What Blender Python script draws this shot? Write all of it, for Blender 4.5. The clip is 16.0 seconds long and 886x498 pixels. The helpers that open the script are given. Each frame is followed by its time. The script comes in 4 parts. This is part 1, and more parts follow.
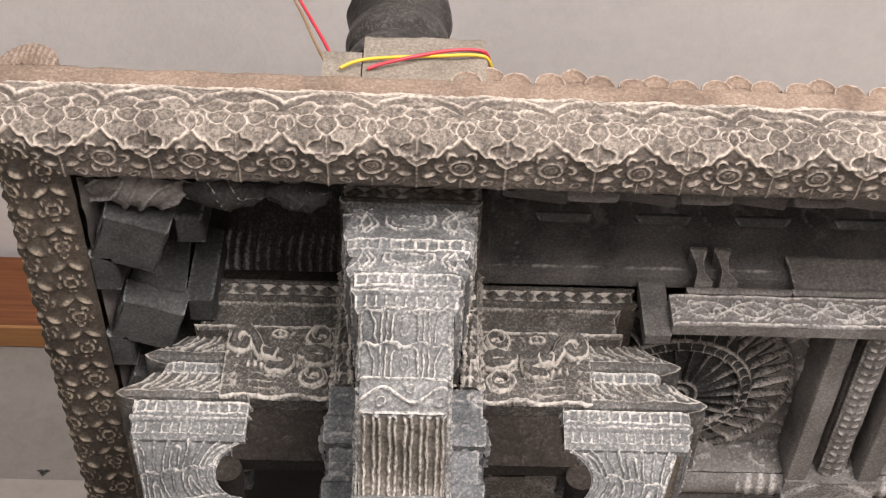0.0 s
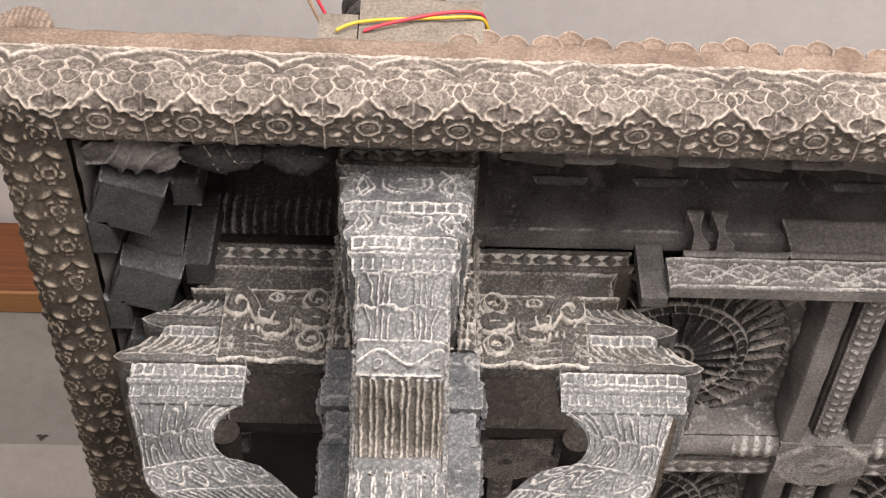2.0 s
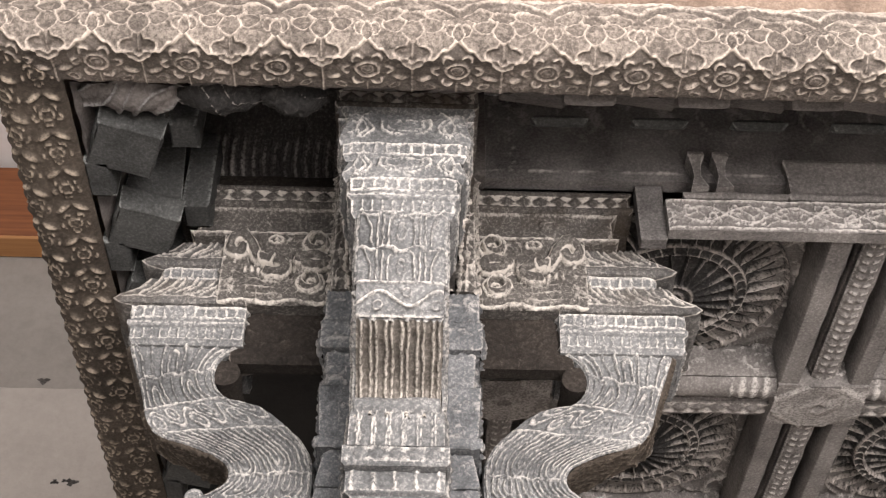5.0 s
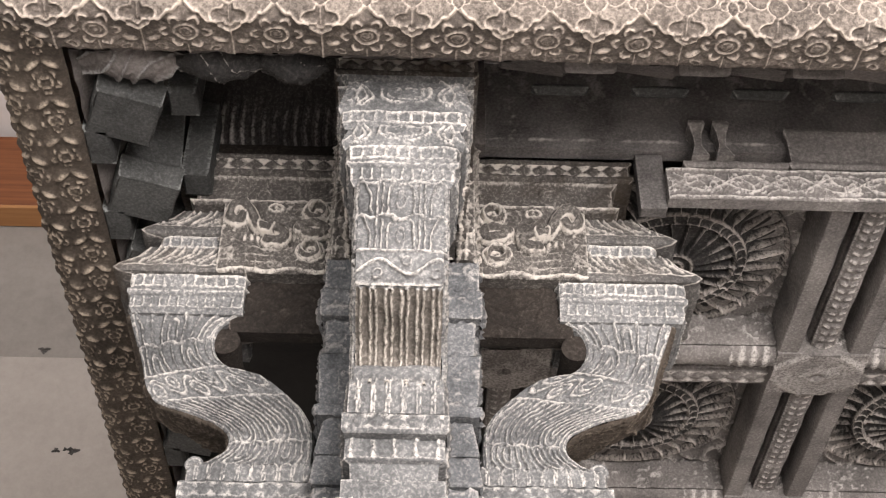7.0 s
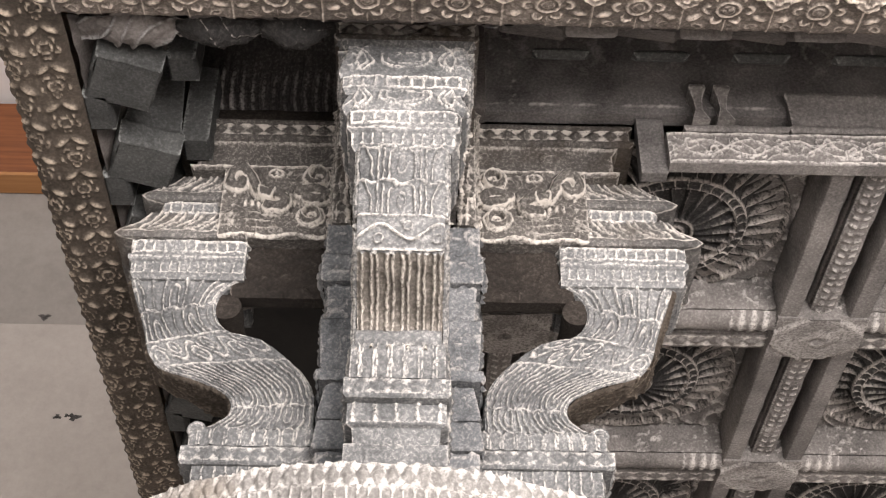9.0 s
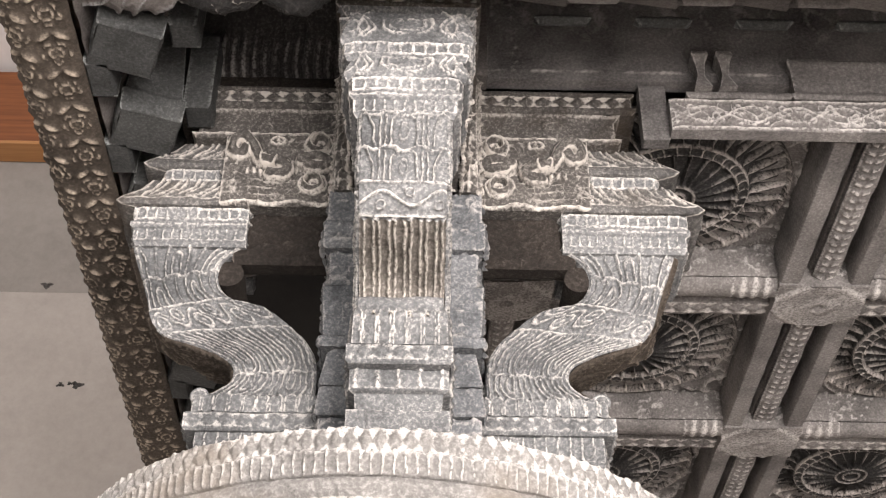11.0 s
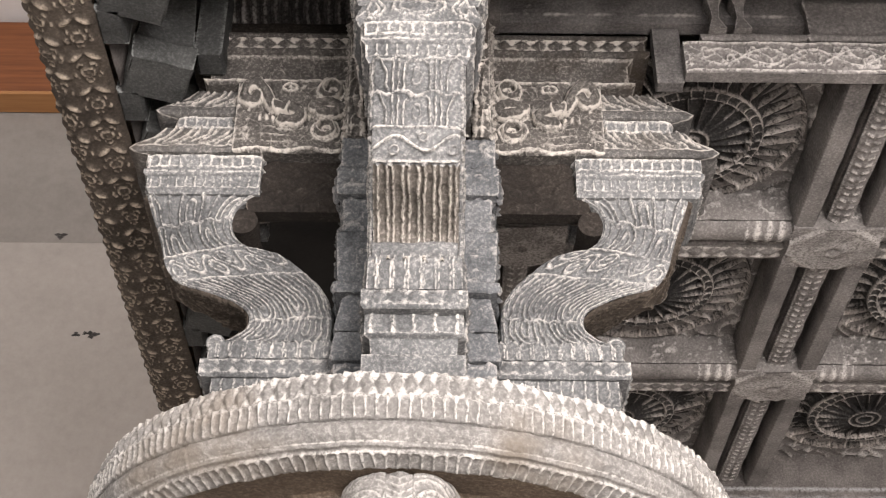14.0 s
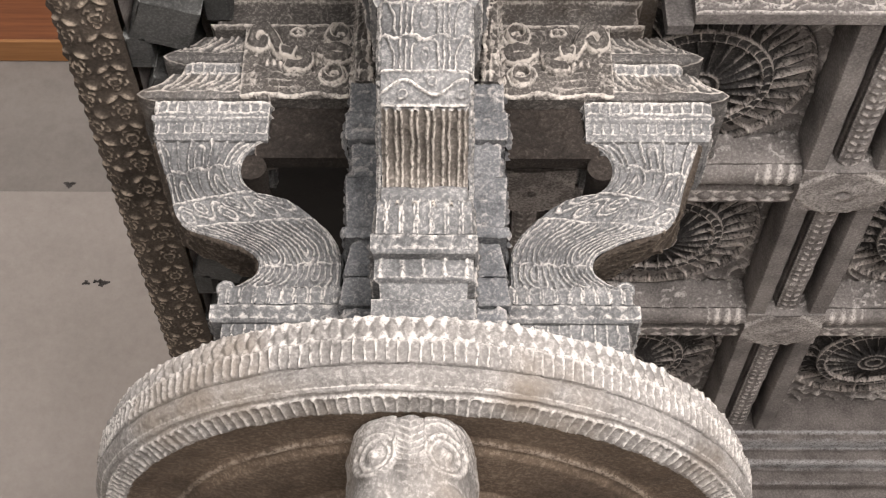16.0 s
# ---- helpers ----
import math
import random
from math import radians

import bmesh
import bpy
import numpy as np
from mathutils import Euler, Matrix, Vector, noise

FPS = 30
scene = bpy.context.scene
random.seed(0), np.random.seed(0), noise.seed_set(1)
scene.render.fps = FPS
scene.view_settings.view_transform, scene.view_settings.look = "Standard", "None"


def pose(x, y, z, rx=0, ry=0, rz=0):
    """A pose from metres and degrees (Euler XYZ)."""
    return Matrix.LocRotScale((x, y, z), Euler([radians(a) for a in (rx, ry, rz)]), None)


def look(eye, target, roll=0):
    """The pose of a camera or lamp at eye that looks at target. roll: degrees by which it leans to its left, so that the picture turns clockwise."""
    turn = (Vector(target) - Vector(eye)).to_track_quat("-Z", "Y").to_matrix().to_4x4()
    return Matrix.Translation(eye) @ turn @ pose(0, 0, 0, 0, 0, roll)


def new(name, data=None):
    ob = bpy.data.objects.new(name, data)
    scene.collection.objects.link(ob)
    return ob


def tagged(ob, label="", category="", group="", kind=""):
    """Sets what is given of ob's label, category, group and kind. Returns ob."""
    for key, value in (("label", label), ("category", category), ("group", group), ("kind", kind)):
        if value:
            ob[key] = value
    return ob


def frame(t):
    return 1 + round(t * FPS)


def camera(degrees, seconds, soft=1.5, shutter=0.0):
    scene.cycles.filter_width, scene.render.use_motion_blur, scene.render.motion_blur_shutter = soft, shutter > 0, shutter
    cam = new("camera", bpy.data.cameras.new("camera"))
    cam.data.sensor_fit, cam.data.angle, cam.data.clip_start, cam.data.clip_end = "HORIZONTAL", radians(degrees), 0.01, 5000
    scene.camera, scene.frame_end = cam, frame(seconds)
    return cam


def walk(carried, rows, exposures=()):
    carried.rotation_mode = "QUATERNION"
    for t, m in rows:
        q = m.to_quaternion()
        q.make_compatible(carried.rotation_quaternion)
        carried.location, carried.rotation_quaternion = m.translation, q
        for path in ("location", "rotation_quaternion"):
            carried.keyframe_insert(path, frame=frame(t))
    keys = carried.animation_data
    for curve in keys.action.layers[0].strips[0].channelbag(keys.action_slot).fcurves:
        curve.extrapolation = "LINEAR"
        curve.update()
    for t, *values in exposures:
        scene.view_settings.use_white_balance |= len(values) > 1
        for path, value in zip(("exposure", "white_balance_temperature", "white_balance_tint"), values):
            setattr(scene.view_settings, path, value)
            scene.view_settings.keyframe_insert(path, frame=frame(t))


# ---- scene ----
cam = camera(36.0, 16.0, soft=1.15)
PATH = [
    (0, (0.023, -1.604, 1.466), (0.047, -0.173, 2.863), 0.8),
    (0.5, (0.024, -1.603, 1.466), (0.048, -0.167, 2.859), 0.8),
    (1, (0.024, -1.601, 1.465), (0.049, -0.159, 2.851), 0.8),
    (1.5, (0.024, -1.601, 1.464), (0.051, -0.147, 2.838), 0.7),
    (2, (0.024, -1.6, 1.464), (0.053, -0.135, 2.825), 0.6),
    (2.5, (0.024, -1.599, 1.464), (0.054, -0.124, 2.814), 0.6),
    (3, (0.023, -1.599, 1.462), (0.054, -0.115, 2.803), 0.6),
    (3.5, (0.023, -1.598, 1.461), (0.054, -0.105, 2.792), 0.5),
    (4, (0.024, -1.597, 1.46), (0.055, -0.095, 2.781), 0.5),
    (6.5, (0.024, -1.596, 1.46), (0.057, -0.057, 2.736), 0.4),
    (7, (0.025, -1.594, 1.459), (0.057, -0.048, 2.727), 0.5),
    (7.5, (0.025, -1.594, 1.459), (0.058, -0.039, 2.717), 0.4),
    (8, (0.024, -1.594, 1.459), (0.058, -0.032, 2.708), 0.4),
    (8.5, (0.024, -1.593, 1.459), (0.057, -0.023, 2.697), 0.4),
    (9, (0.022, -1.593, 1.457), (0.057, -0.016, 2.687), 0.3),
    (11.5, (0.021, -1.592, 1.454), (0.054, 0.02, 2.637), 0.3),
    (12, (0.02, -1.591, 1.454), (0.051, 0.028, 2.627), 0.3),
    (12.5, (0.021, -1.591, 1.453), (0.048, 0.034, 2.619), 0.2),
    (13, (0.02, -1.592, 1.453), (0.044, 0.041, 2.607), 0.2),
    (13.5, (0.019, -1.592, 1.452), (0.04, 0.049, 2.595), 0.2),
    (14, (0.019, -1.589, 1.451), (0.036, 0.059, 2.583), 0.2),
    (14.5, (0.019, -1.589, 1.451), (0.033, 0.071, 2.567), 0.1),
    (15, (0.018, -1.588, 1.451), (0.029, 0.083, 2.549), 0.1),
    (15.5, (0.018, -1.588, 1.45), (0.026, 0.093, 2.533), 0.1),
    (16, (0.018, -1.586, 1.449), (0.023, 0.105, 2.517), 0.1),
]
walk(cam, [(t, look(eye, target, roll)) for t, eye, target, roll in PATH], [(0, -0.12), (2, -0.04), (4, 0.03), (7, 0.08), (9, 0.20), (12.5, 0.22), (14, 0.04), (15, 0.07), (16, 0.03)])

# ---- world and light ----
world = bpy.data.worlds.new("world")
scene.world = world
world.use_nodes = True
_wt = world.node_tree
_sky = _wt.nodes.new("ShaderNodeTexSky")
_sky.sky_type, _sky.sun_disc = "NISHITA", False
_sky.sun_elevation, _sky.sun_rotation = radians(40), radians(150)
_wt.links.new(_sky.outputs[0], _wt.nodes["Background"].inputs[0])
_wt.nodes["Background"].inputs[1].default_value = 0.1


def window_light(name, eye, target, sx, sy, power, colour):
    lamp = bpy.data.lights.new(name, "AREA")
    lamp.shape, lamp.size, lamp.size_y, lamp.energy, lamp.color = "RECTANGLE", sx, sy, power, colour
    ob = new(name, lamp)
    ob.matrix_world = look(eye, target)
    return ob


window_light("daylight_left", (-1.5, -4.25, 1.75), (-1.5, 0, 2.1), 1.9, 3.2, 95, (1.0, 0.94, 0.915))
window_light("daylight_right", (1.5, -4.25, 1.75), (1.5, 0, 2.1), 1.9, 3.2, 390, (1.0, 0.92, 0.885))


# ---- materials ----
def nodes_of(name):
    m = bpy.data.materials.new(name)
    m.use_nodes = True
    nt = m.node_tree
    return m, nt, nt.nodes["Principled BSDF"]


def node(nt, kind, **kw):
    n = nt.nodes.new(kind)
    for k, v in kw.items():
        n.inputs[k].default_value = v
    return n


def ramp(nt, fac, stops):
    r = nt.nodes.new("ShaderNodeValToRGB")
    e = r.color_ramp.elements
    while len(e) < len(stops):
        e.new(0.5)
    for el, (p, c) in zip(e, stops):
        el.position, el.color = p, (*c, 1)
    nt.links.new(fac, r.inputs[0])
    return r.outputs[0]


def mix(nt, fac, a, b, mode="MIX"):
    n = nt.nodes.new("ShaderNodeMix")
    n.data_type, n.blend_type = "RGBA", mode
    for sock, val in ((n.inputs[0], fac), (n.inputs[6], a), (n.inputs[7], b)):
        if isinstance(val, (int, float)):
            sock.default_value = val
        elif isinstance(val, tuple):
            sock.default_value = (*val, 1)
        else:
            nt.links.new(val, sock)
    return n.outputs[2]


def maths(nt, op, a, b=0.0):
    n = nt.nodes.new("ShaderNodeMath")
    n.operation, n.use_clamp = op, True
    for sock, val in zip(n.inputs, (a, b)):
        if isinstance(val, (int, float)):
            sock.default_value = val
        else:
            nt.links.new(val, sock)
    return n.outputs[0]


def stone(name, dark, mid, dust, amount=0.5, rough=0.75, bump=0.6, stain=None, scale=1.0, wear=(0.30, 0.20, 0.86)):
    """Old carved stone: mottled body, pale dust on the raised and worn edges, fine pitted relief."""
    m, nt, bsdf = nodes_of(name)
    pos = nt.nodes.new("ShaderNodeNewGeometry").outputs["Position"]
    big = node(nt, "ShaderNodeTexNoise", Scale=9.0 * scale, Detail=6.0, Roughness=0.6)
    fine = node(nt, "ShaderNodeTexNoise", Scale=210.0 * scale, Detail=5.0, Roughness=0.75)
    grit = node(nt, "ShaderNodeTexNoise", Scale=640.0 * scale, Detail=3.0, Roughness=0.7)
    for n in (big, fine, grit):
        nt.links.new(pos, n.inputs["Vector"])
    body = ramp(nt, big.outputs[0], [(0.34, dark), (0.66, mid)])
    body = mix(nt, 0.31, body, ramp(nt, fine.outputs[0], [(0.36, tuple(c * 0.4 for c in dark)), (0.64, tuple(min(1, c * 1.3) for c in mid))]))
    worn = nt.nodes.new("ShaderNodeAttribute")
    worn.attribute_name = "worn"
    edge = maths(nt, "MULTIPLY", worn.outputs["Fac"], ramp(nt, fine.outputs[0], [(0.36, (wear[0],) * 3), (0.52, (1.0,) * 3)]))
    edge = ramp(nt, edge, [(wear[1], (0,) * 3), (wear[2], (1,) * 3)])
    speck = maths(nt, "MULTIPLY", ramp(nt, fine.outputs[0], [(0.50, (0,) * 3), (0.60, (1,) * 3)]), ramp(nt, grit.outputs[0], [(0.40, (0.2,) * 3), (0.58, (1,) * 3)]))
    spread = maths(nt, "MULTIPLY", speck, ramp(nt, big.outputs[0], [(0.38, (0.15,) * 3), (0.60, (1,) * 3)]))
    dusty = maths(nt, "ADD", edge, maths(nt, "MULTIPLY", spread, amount))
    col = mix(nt, dusty, body, dust)
    if stain:
        spot = node(nt, "ShaderNodeTexNoise", Scale=5.0, Detail=4.0, Roughness=0.65)
        nt.links.new(pos, spot.inputs["Vector"])
        col = mix(nt, ramp(nt, spot.outputs[0], [(0.5, (0,) * 3), (0.68, (0.75,) * 3)]), col, stain)
    nt.links.new(col, bsdf.inputs["Base Color"])
    bsdf.inputs["Roughness"].default_value = rough
    bsdf.inputs["Specular IOR Level"].default_value = 0.3
    b = node(nt, "ShaderNodeBump", Strength=bump, Distance=0.006)
    nt.links.new(maths(nt, "ADD", maths(nt, "MULTIPLY", fine.outputs[0], 0.6), maths(nt, "MULTIPLY", grit.outputs[0], 0.4)), b.inputs["Height"])
    nt.links.new(b.outputs[0], bsdf.inputs["Normal"])
    return m


def plaster(name, a, b, scale=1.2):
    m, nt, bsdf = nodes_of(name)
    pos = nt.nodes.new("ShaderNodeNewGeometry").outputs["Position"]
    big = node(nt, "ShaderNodeTexNoise", Scale=scale, Detail=8.0, Roughness=0.62)
    fine = node(nt, "ShaderNodeTexNoise", Scale=26.0, Detail=6.0, Roughness=0.7)
    for n in (big, fine):
        nt.links.new(pos, n.inputs["Vector"])
    col = mix(nt, 0.42, ramp(nt, big.outputs[0], [(0.36, a), (0.62, b)]), ramp(nt, fine.outputs[0], [(0.3, a), (0.7, b)]))
    nt.links.new(col, bsdf.inputs["Base Color"])
    bsdf.inputs["Roughness"].default_value = 0.9
    bp = node(nt, "ShaderNodeBump", Strength=0.35, Distance=0.01)
    nt.links.new(fine.outputs[0], bp.inputs["Height"])
    nt.links.new(bp.outputs[0], bsdf.inputs["Normal"])
    return m


def wood(name, a, b):
    m, nt, bsdf = nodes_of(name)
    pos = nt.nodes.new("ShaderNodeNewGeometry").outputs["Position"]
    mp = node(nt, "ShaderNodeMapping", Scale=(1.5, 30, 30))
    nt.links.new(pos, mp.inputs[0])
    grain = node(nt, "ShaderNodeTexNoise", Scale=2.0, Detail=8.0, Roughness=0.65)
    nt.links.new(mp.outputs[0], grain.inputs["Vector"])
    nt.links.new(ramp(nt, grain.outputs[0], [(0.3, a), (0.7, b)]), bsdf.inputs["Base Color"])
    bsdf.inputs["Roughness"].default_value = 0.5
    return m


def plain(name, c, rough=0.5):
    m, nt, bsdf = nodes_of(name)
    n = node(nt, "ShaderNodeTexNoise", Scale=60.0, Detail=4.0)
    nt.links.new(ramp(nt, n.outputs[0], [(0.3, tuple(v * 0.8 for v in c)), (0.7, c)]), bsdf.inputs["Base Color"])
    bsdf.inputs["Roughness"].default_value = rough
    return m


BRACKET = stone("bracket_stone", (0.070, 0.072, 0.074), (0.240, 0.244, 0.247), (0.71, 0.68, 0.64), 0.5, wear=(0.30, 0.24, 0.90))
ROOFING = stone("carved_roof_stone", (0.045, 0.043, 0.042), (0.150, 0.145, 0.140), (0.64, 0.60, 0.55), 0.4, stain=(0.07, 0.052, 0.036), wear=(0.42, 0.14, 0.70))
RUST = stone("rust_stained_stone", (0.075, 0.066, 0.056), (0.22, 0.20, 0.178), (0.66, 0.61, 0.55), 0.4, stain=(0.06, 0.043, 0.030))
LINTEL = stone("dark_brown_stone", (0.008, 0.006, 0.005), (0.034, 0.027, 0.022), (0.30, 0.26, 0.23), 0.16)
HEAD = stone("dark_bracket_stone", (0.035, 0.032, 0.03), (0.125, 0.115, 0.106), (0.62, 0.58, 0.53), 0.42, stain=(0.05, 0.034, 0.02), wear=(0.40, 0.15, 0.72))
CORE = stone("core_stone", (0.072, 0.077, 0.083), (0.235, 0.245, 0.258), (0.62, 0.59, 0.56), 0.5)
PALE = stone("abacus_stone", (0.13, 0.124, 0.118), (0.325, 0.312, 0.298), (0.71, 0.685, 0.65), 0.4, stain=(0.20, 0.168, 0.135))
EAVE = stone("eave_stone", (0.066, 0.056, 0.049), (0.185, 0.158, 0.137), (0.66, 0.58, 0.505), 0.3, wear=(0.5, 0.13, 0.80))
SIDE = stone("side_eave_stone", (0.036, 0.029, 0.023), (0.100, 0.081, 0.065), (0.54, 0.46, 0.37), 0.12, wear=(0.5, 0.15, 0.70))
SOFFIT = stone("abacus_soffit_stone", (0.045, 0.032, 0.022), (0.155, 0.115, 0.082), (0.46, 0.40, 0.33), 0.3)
FILLET = stone("fillet_stone", (0.15, 0.108, 0.083), (0.34, 0.255, 0.198), (0.52, 0.44, 0.38), 0.25)
# blocked light behind the bracket opening put into a near-black colour
SHADE_BLACK = stone("shade_black_stone", (0.004, 0.004, 0.004), (0.018, 0.017, 0.016), (0.10, 0.10, 0.10), 0.1)
DARK = stone("dark_stone", (0.04, 0.035, 0.033), (0.19, 0.172, 0.162), (0.34, 0.34, 0.34), 0.16)
PANEL = stone("panel_stone", (0.05, 0.046, 0.045), (0.22, 0.208, 0.202), (0.52, 0.49, 0.46), 0.16, wear=(0.6, 0.1, 0.6))
# near-black body: the deep shade of the rosette hollows put into the colour
NEAR_BLACK = stone("shaded_rosette_stone", (0.011, 0.0105, 0.0105), (0.04, 0.038, 0.037), (0.62, 0.57, 0.53), 0.10, wear=(0.45, 0.2, 0.8))
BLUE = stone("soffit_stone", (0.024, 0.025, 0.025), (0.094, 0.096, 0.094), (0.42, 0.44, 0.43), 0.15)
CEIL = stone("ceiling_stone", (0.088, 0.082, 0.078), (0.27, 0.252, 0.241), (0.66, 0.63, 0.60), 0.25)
BLOCK = stone("block_stone", (0.15, 0.13, 0.106), (0.32, 0.28, 0.235), (0.52, 0.47, 0.41), 0.3)
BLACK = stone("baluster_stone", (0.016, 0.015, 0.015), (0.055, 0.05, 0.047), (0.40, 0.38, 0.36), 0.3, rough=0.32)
WALL = plaster("wall_plaster", (0.20, 0.185, 0.17), (0.30, 0.28, 0.26))
WALL_LOW = plaster("lower_wall_plaster", (0.285, 0.261, 0.240), (0.405, 0.376, 0.350))
ROOF = plaster("ceiling_plaster", (0.66, 0.635, 0.628), (0.79, 0.765, 0.757))
FLOOR = plaster("floor_tiles", (0.46, 0.44, 0.42), (0.58, 0.56, 0.53), 3.0)
WOOD_RED = wood("beam_wood", (0.12, 0.037, 0.012), (0.25, 0.090, 0.032))
WOOD_UNDERLIT = wood("lit_underside_wood", (0.28, 0.125, 0.042), (0.40, 0.195, 0.075))
RED, YELLOW, TAN = plain("red_insulation", (0.52, 0.035, 0.06), 0.4), plain("yellow_insulation", (0.68, 0.47, 0.03), 0.4), plain("tan_insulation", (0.26, 0.17, 0.10), 0.45)


# ---- carving tools ----
def clip01(a):
    return np.clip(a, 0, 1)


def ridge(d, w):
    return np.exp(-(d / w) ** 2)


def cell(u, pitch, phase=0.0):
    """Distance from the nearest multiple of the pitch."""
    return (u - phase + pitch / 2) % pitch - pitch / 2


def lozenges(U, V, pitch, v0, v1, depth=0.006):
    """A row of diamond points between v0 and v1."""
    c = np.abs(cell(U, pitch)) / (pitch / 2)
    w = np.abs((V - (v0 + v1) / 2) / ((v1 - v0) / 2))
    d = clip01(1 - c - w)
    inside = (w < 1)
    half = clip01(c + w - 1) * inside
    h = depth * (d ** 0.8 + 0.55 * half)
    return h, clip01(ridge(d, 0.12) * inside * 0.35 + clip01(half * 1.6) * 0.75)


def flutes(U, V, pitch, v0, v1, depth=0.006):
    """Upright leaves with round heads and raised rims."""
    c = np.abs(cell(U, pitch)) / (pitch / 2)
    inside = (V > v0) & (V < v1)
    t = clip01((V - v0) / (v1 - v0))
    head = clip01((t - 0.72) / 0.28)
    edge = np.sqrt(clip01(1 - head ** 2)) * 0.8
    rim = ridge(c - edge, 0.16) * inside
    return depth * (rim + 0.35 * clip01(1 - c) * inside), rim * 0.95


def dentils(U, V, pitch, v0, v1, depth=0.007):
    c = np.abs(cell(U, pitch)) / (pitch / 2)
    inside = ((V > v0) & (V < v1)).astype(float)
    t = clip01((V - v0) / (v1 - v0))
    on = np.sqrt(clip01(1 - (c / 0.7) ** 2)) * np.sqrt(clip01(1 - (2 * t - 1) ** 4)) * inside
    return depth * on, clip01(on * 1.6 - 0.75) * 0.8


def pockets(U, V, pitch, v0, v1, depth=0.005):
    """A row of small sunk squares between thin posts and rails."""
    c, half = np.abs(cell(U, pitch, pitch / 2)), (v1 - v0) / 2
    y = np.abs(V - (v0 + v1) / 2)
    inside = (y < half * 1.15).astype(float)
    frame_ = np.maximum(ridge(c, pitch * 0.15), ridge(y - half, half * 0.28)) * inside
    knob = 0.45 * ridge(np.hypot(cell(U, pitch), y), pitch * 0.2) * inside
    a = np.maximum(frame_, knob)
    return depth * a, 0.95 * frame_ + 0.4 * knob


def posts(U, V, pitch, v0, v1, depth=0.005):
    """Slim upright posts with spread feet, standing on a rail."""
    t = clip01((V - v0) / (v1 - v0))
    inside = ((V > v0) & (V < v1)).astype(float)
    c = np.abs(cell(U, pitch))
    a = ridge(c, pitch * (0.10 + 0.16 * clip01(1 - t * 4))) * inside
    a = np.maximum(a, ridge(t - 0.03, 0.06) * 0.8 * inside)
    return depth * a, 0.95 * a


def vine(U, V, pitch, v0, v1, depth=0.006, thin=1.0):
    """A wavy stem with a curl in each bend."""
    mid, half = (v0 + v1) / 2, (v1 - v0) / 2
    inside = ((V > v0) & (V < v1)).astype(float)
    y = (V - mid) / half
    wave = 0.55 * np.sin(2 * np.pi * U / pitch)
    stem = ridge(y - wave, 0.13 * thin)
    out = stem
    for k, s in ((0.25, -1), (0.75, 1)):
        c = cell(U, pitch, k * pitch) / half
        r = np.hypot(c, (y - s * 0.28))
        out = np.maximum(out, ridge(r - 0.42, 0.10 * thin))
        out = np.maximum(out, ridge(r, 0.16))
    rim = np.maximum(ridge(y - 0.93, 0.09), ridge(y + 0.93, 0.09))
    out = np.maximum(out, rim) * inside
    return depth * out, out * 0.9


def add(*pairs):
    h = sum(p[0] for p in pairs)
    w = pairs[0][1]
    for p in pairs[1:]:
        w = np.maximum(w, p[1])
    return h, w


def rough(P, amount=0.0012, scale=60.0):
    """Small unevenness of the chisel, from summed sines of the place."""
    x, y, z = P[..., 0], P[..., 1], P[..., 2]
    n = np.sin(x * scale + 2.1 * np.sin(z * scale * 0.7)) * np.sin(z * scale * 1.1 + 1.7 * np.sin(y * scale)) + 0.6 * np.sin(x * scale * 2.3 + y * scale * 1.9) * np.sin(z * scale * 2.7 + x * 31)
    return amount * n


def wander(P, k=1.0):
    """How far hand-cut lines stray at each place."""
    return rough(P, 0.0009 * k, 95.0) + rough(P[..., [1, 2, 0]], 0.0006 * k, 210.0)


def patchy(P):
    """Wear that comes and goes over a few centimetres, and is nicked finely."""
    return clip01(0.86 + 0.24 * rough(P, 1.0, 38.0) + 0.20 * rough(P[..., [2, 0, 1]], 1.0, 330.0))


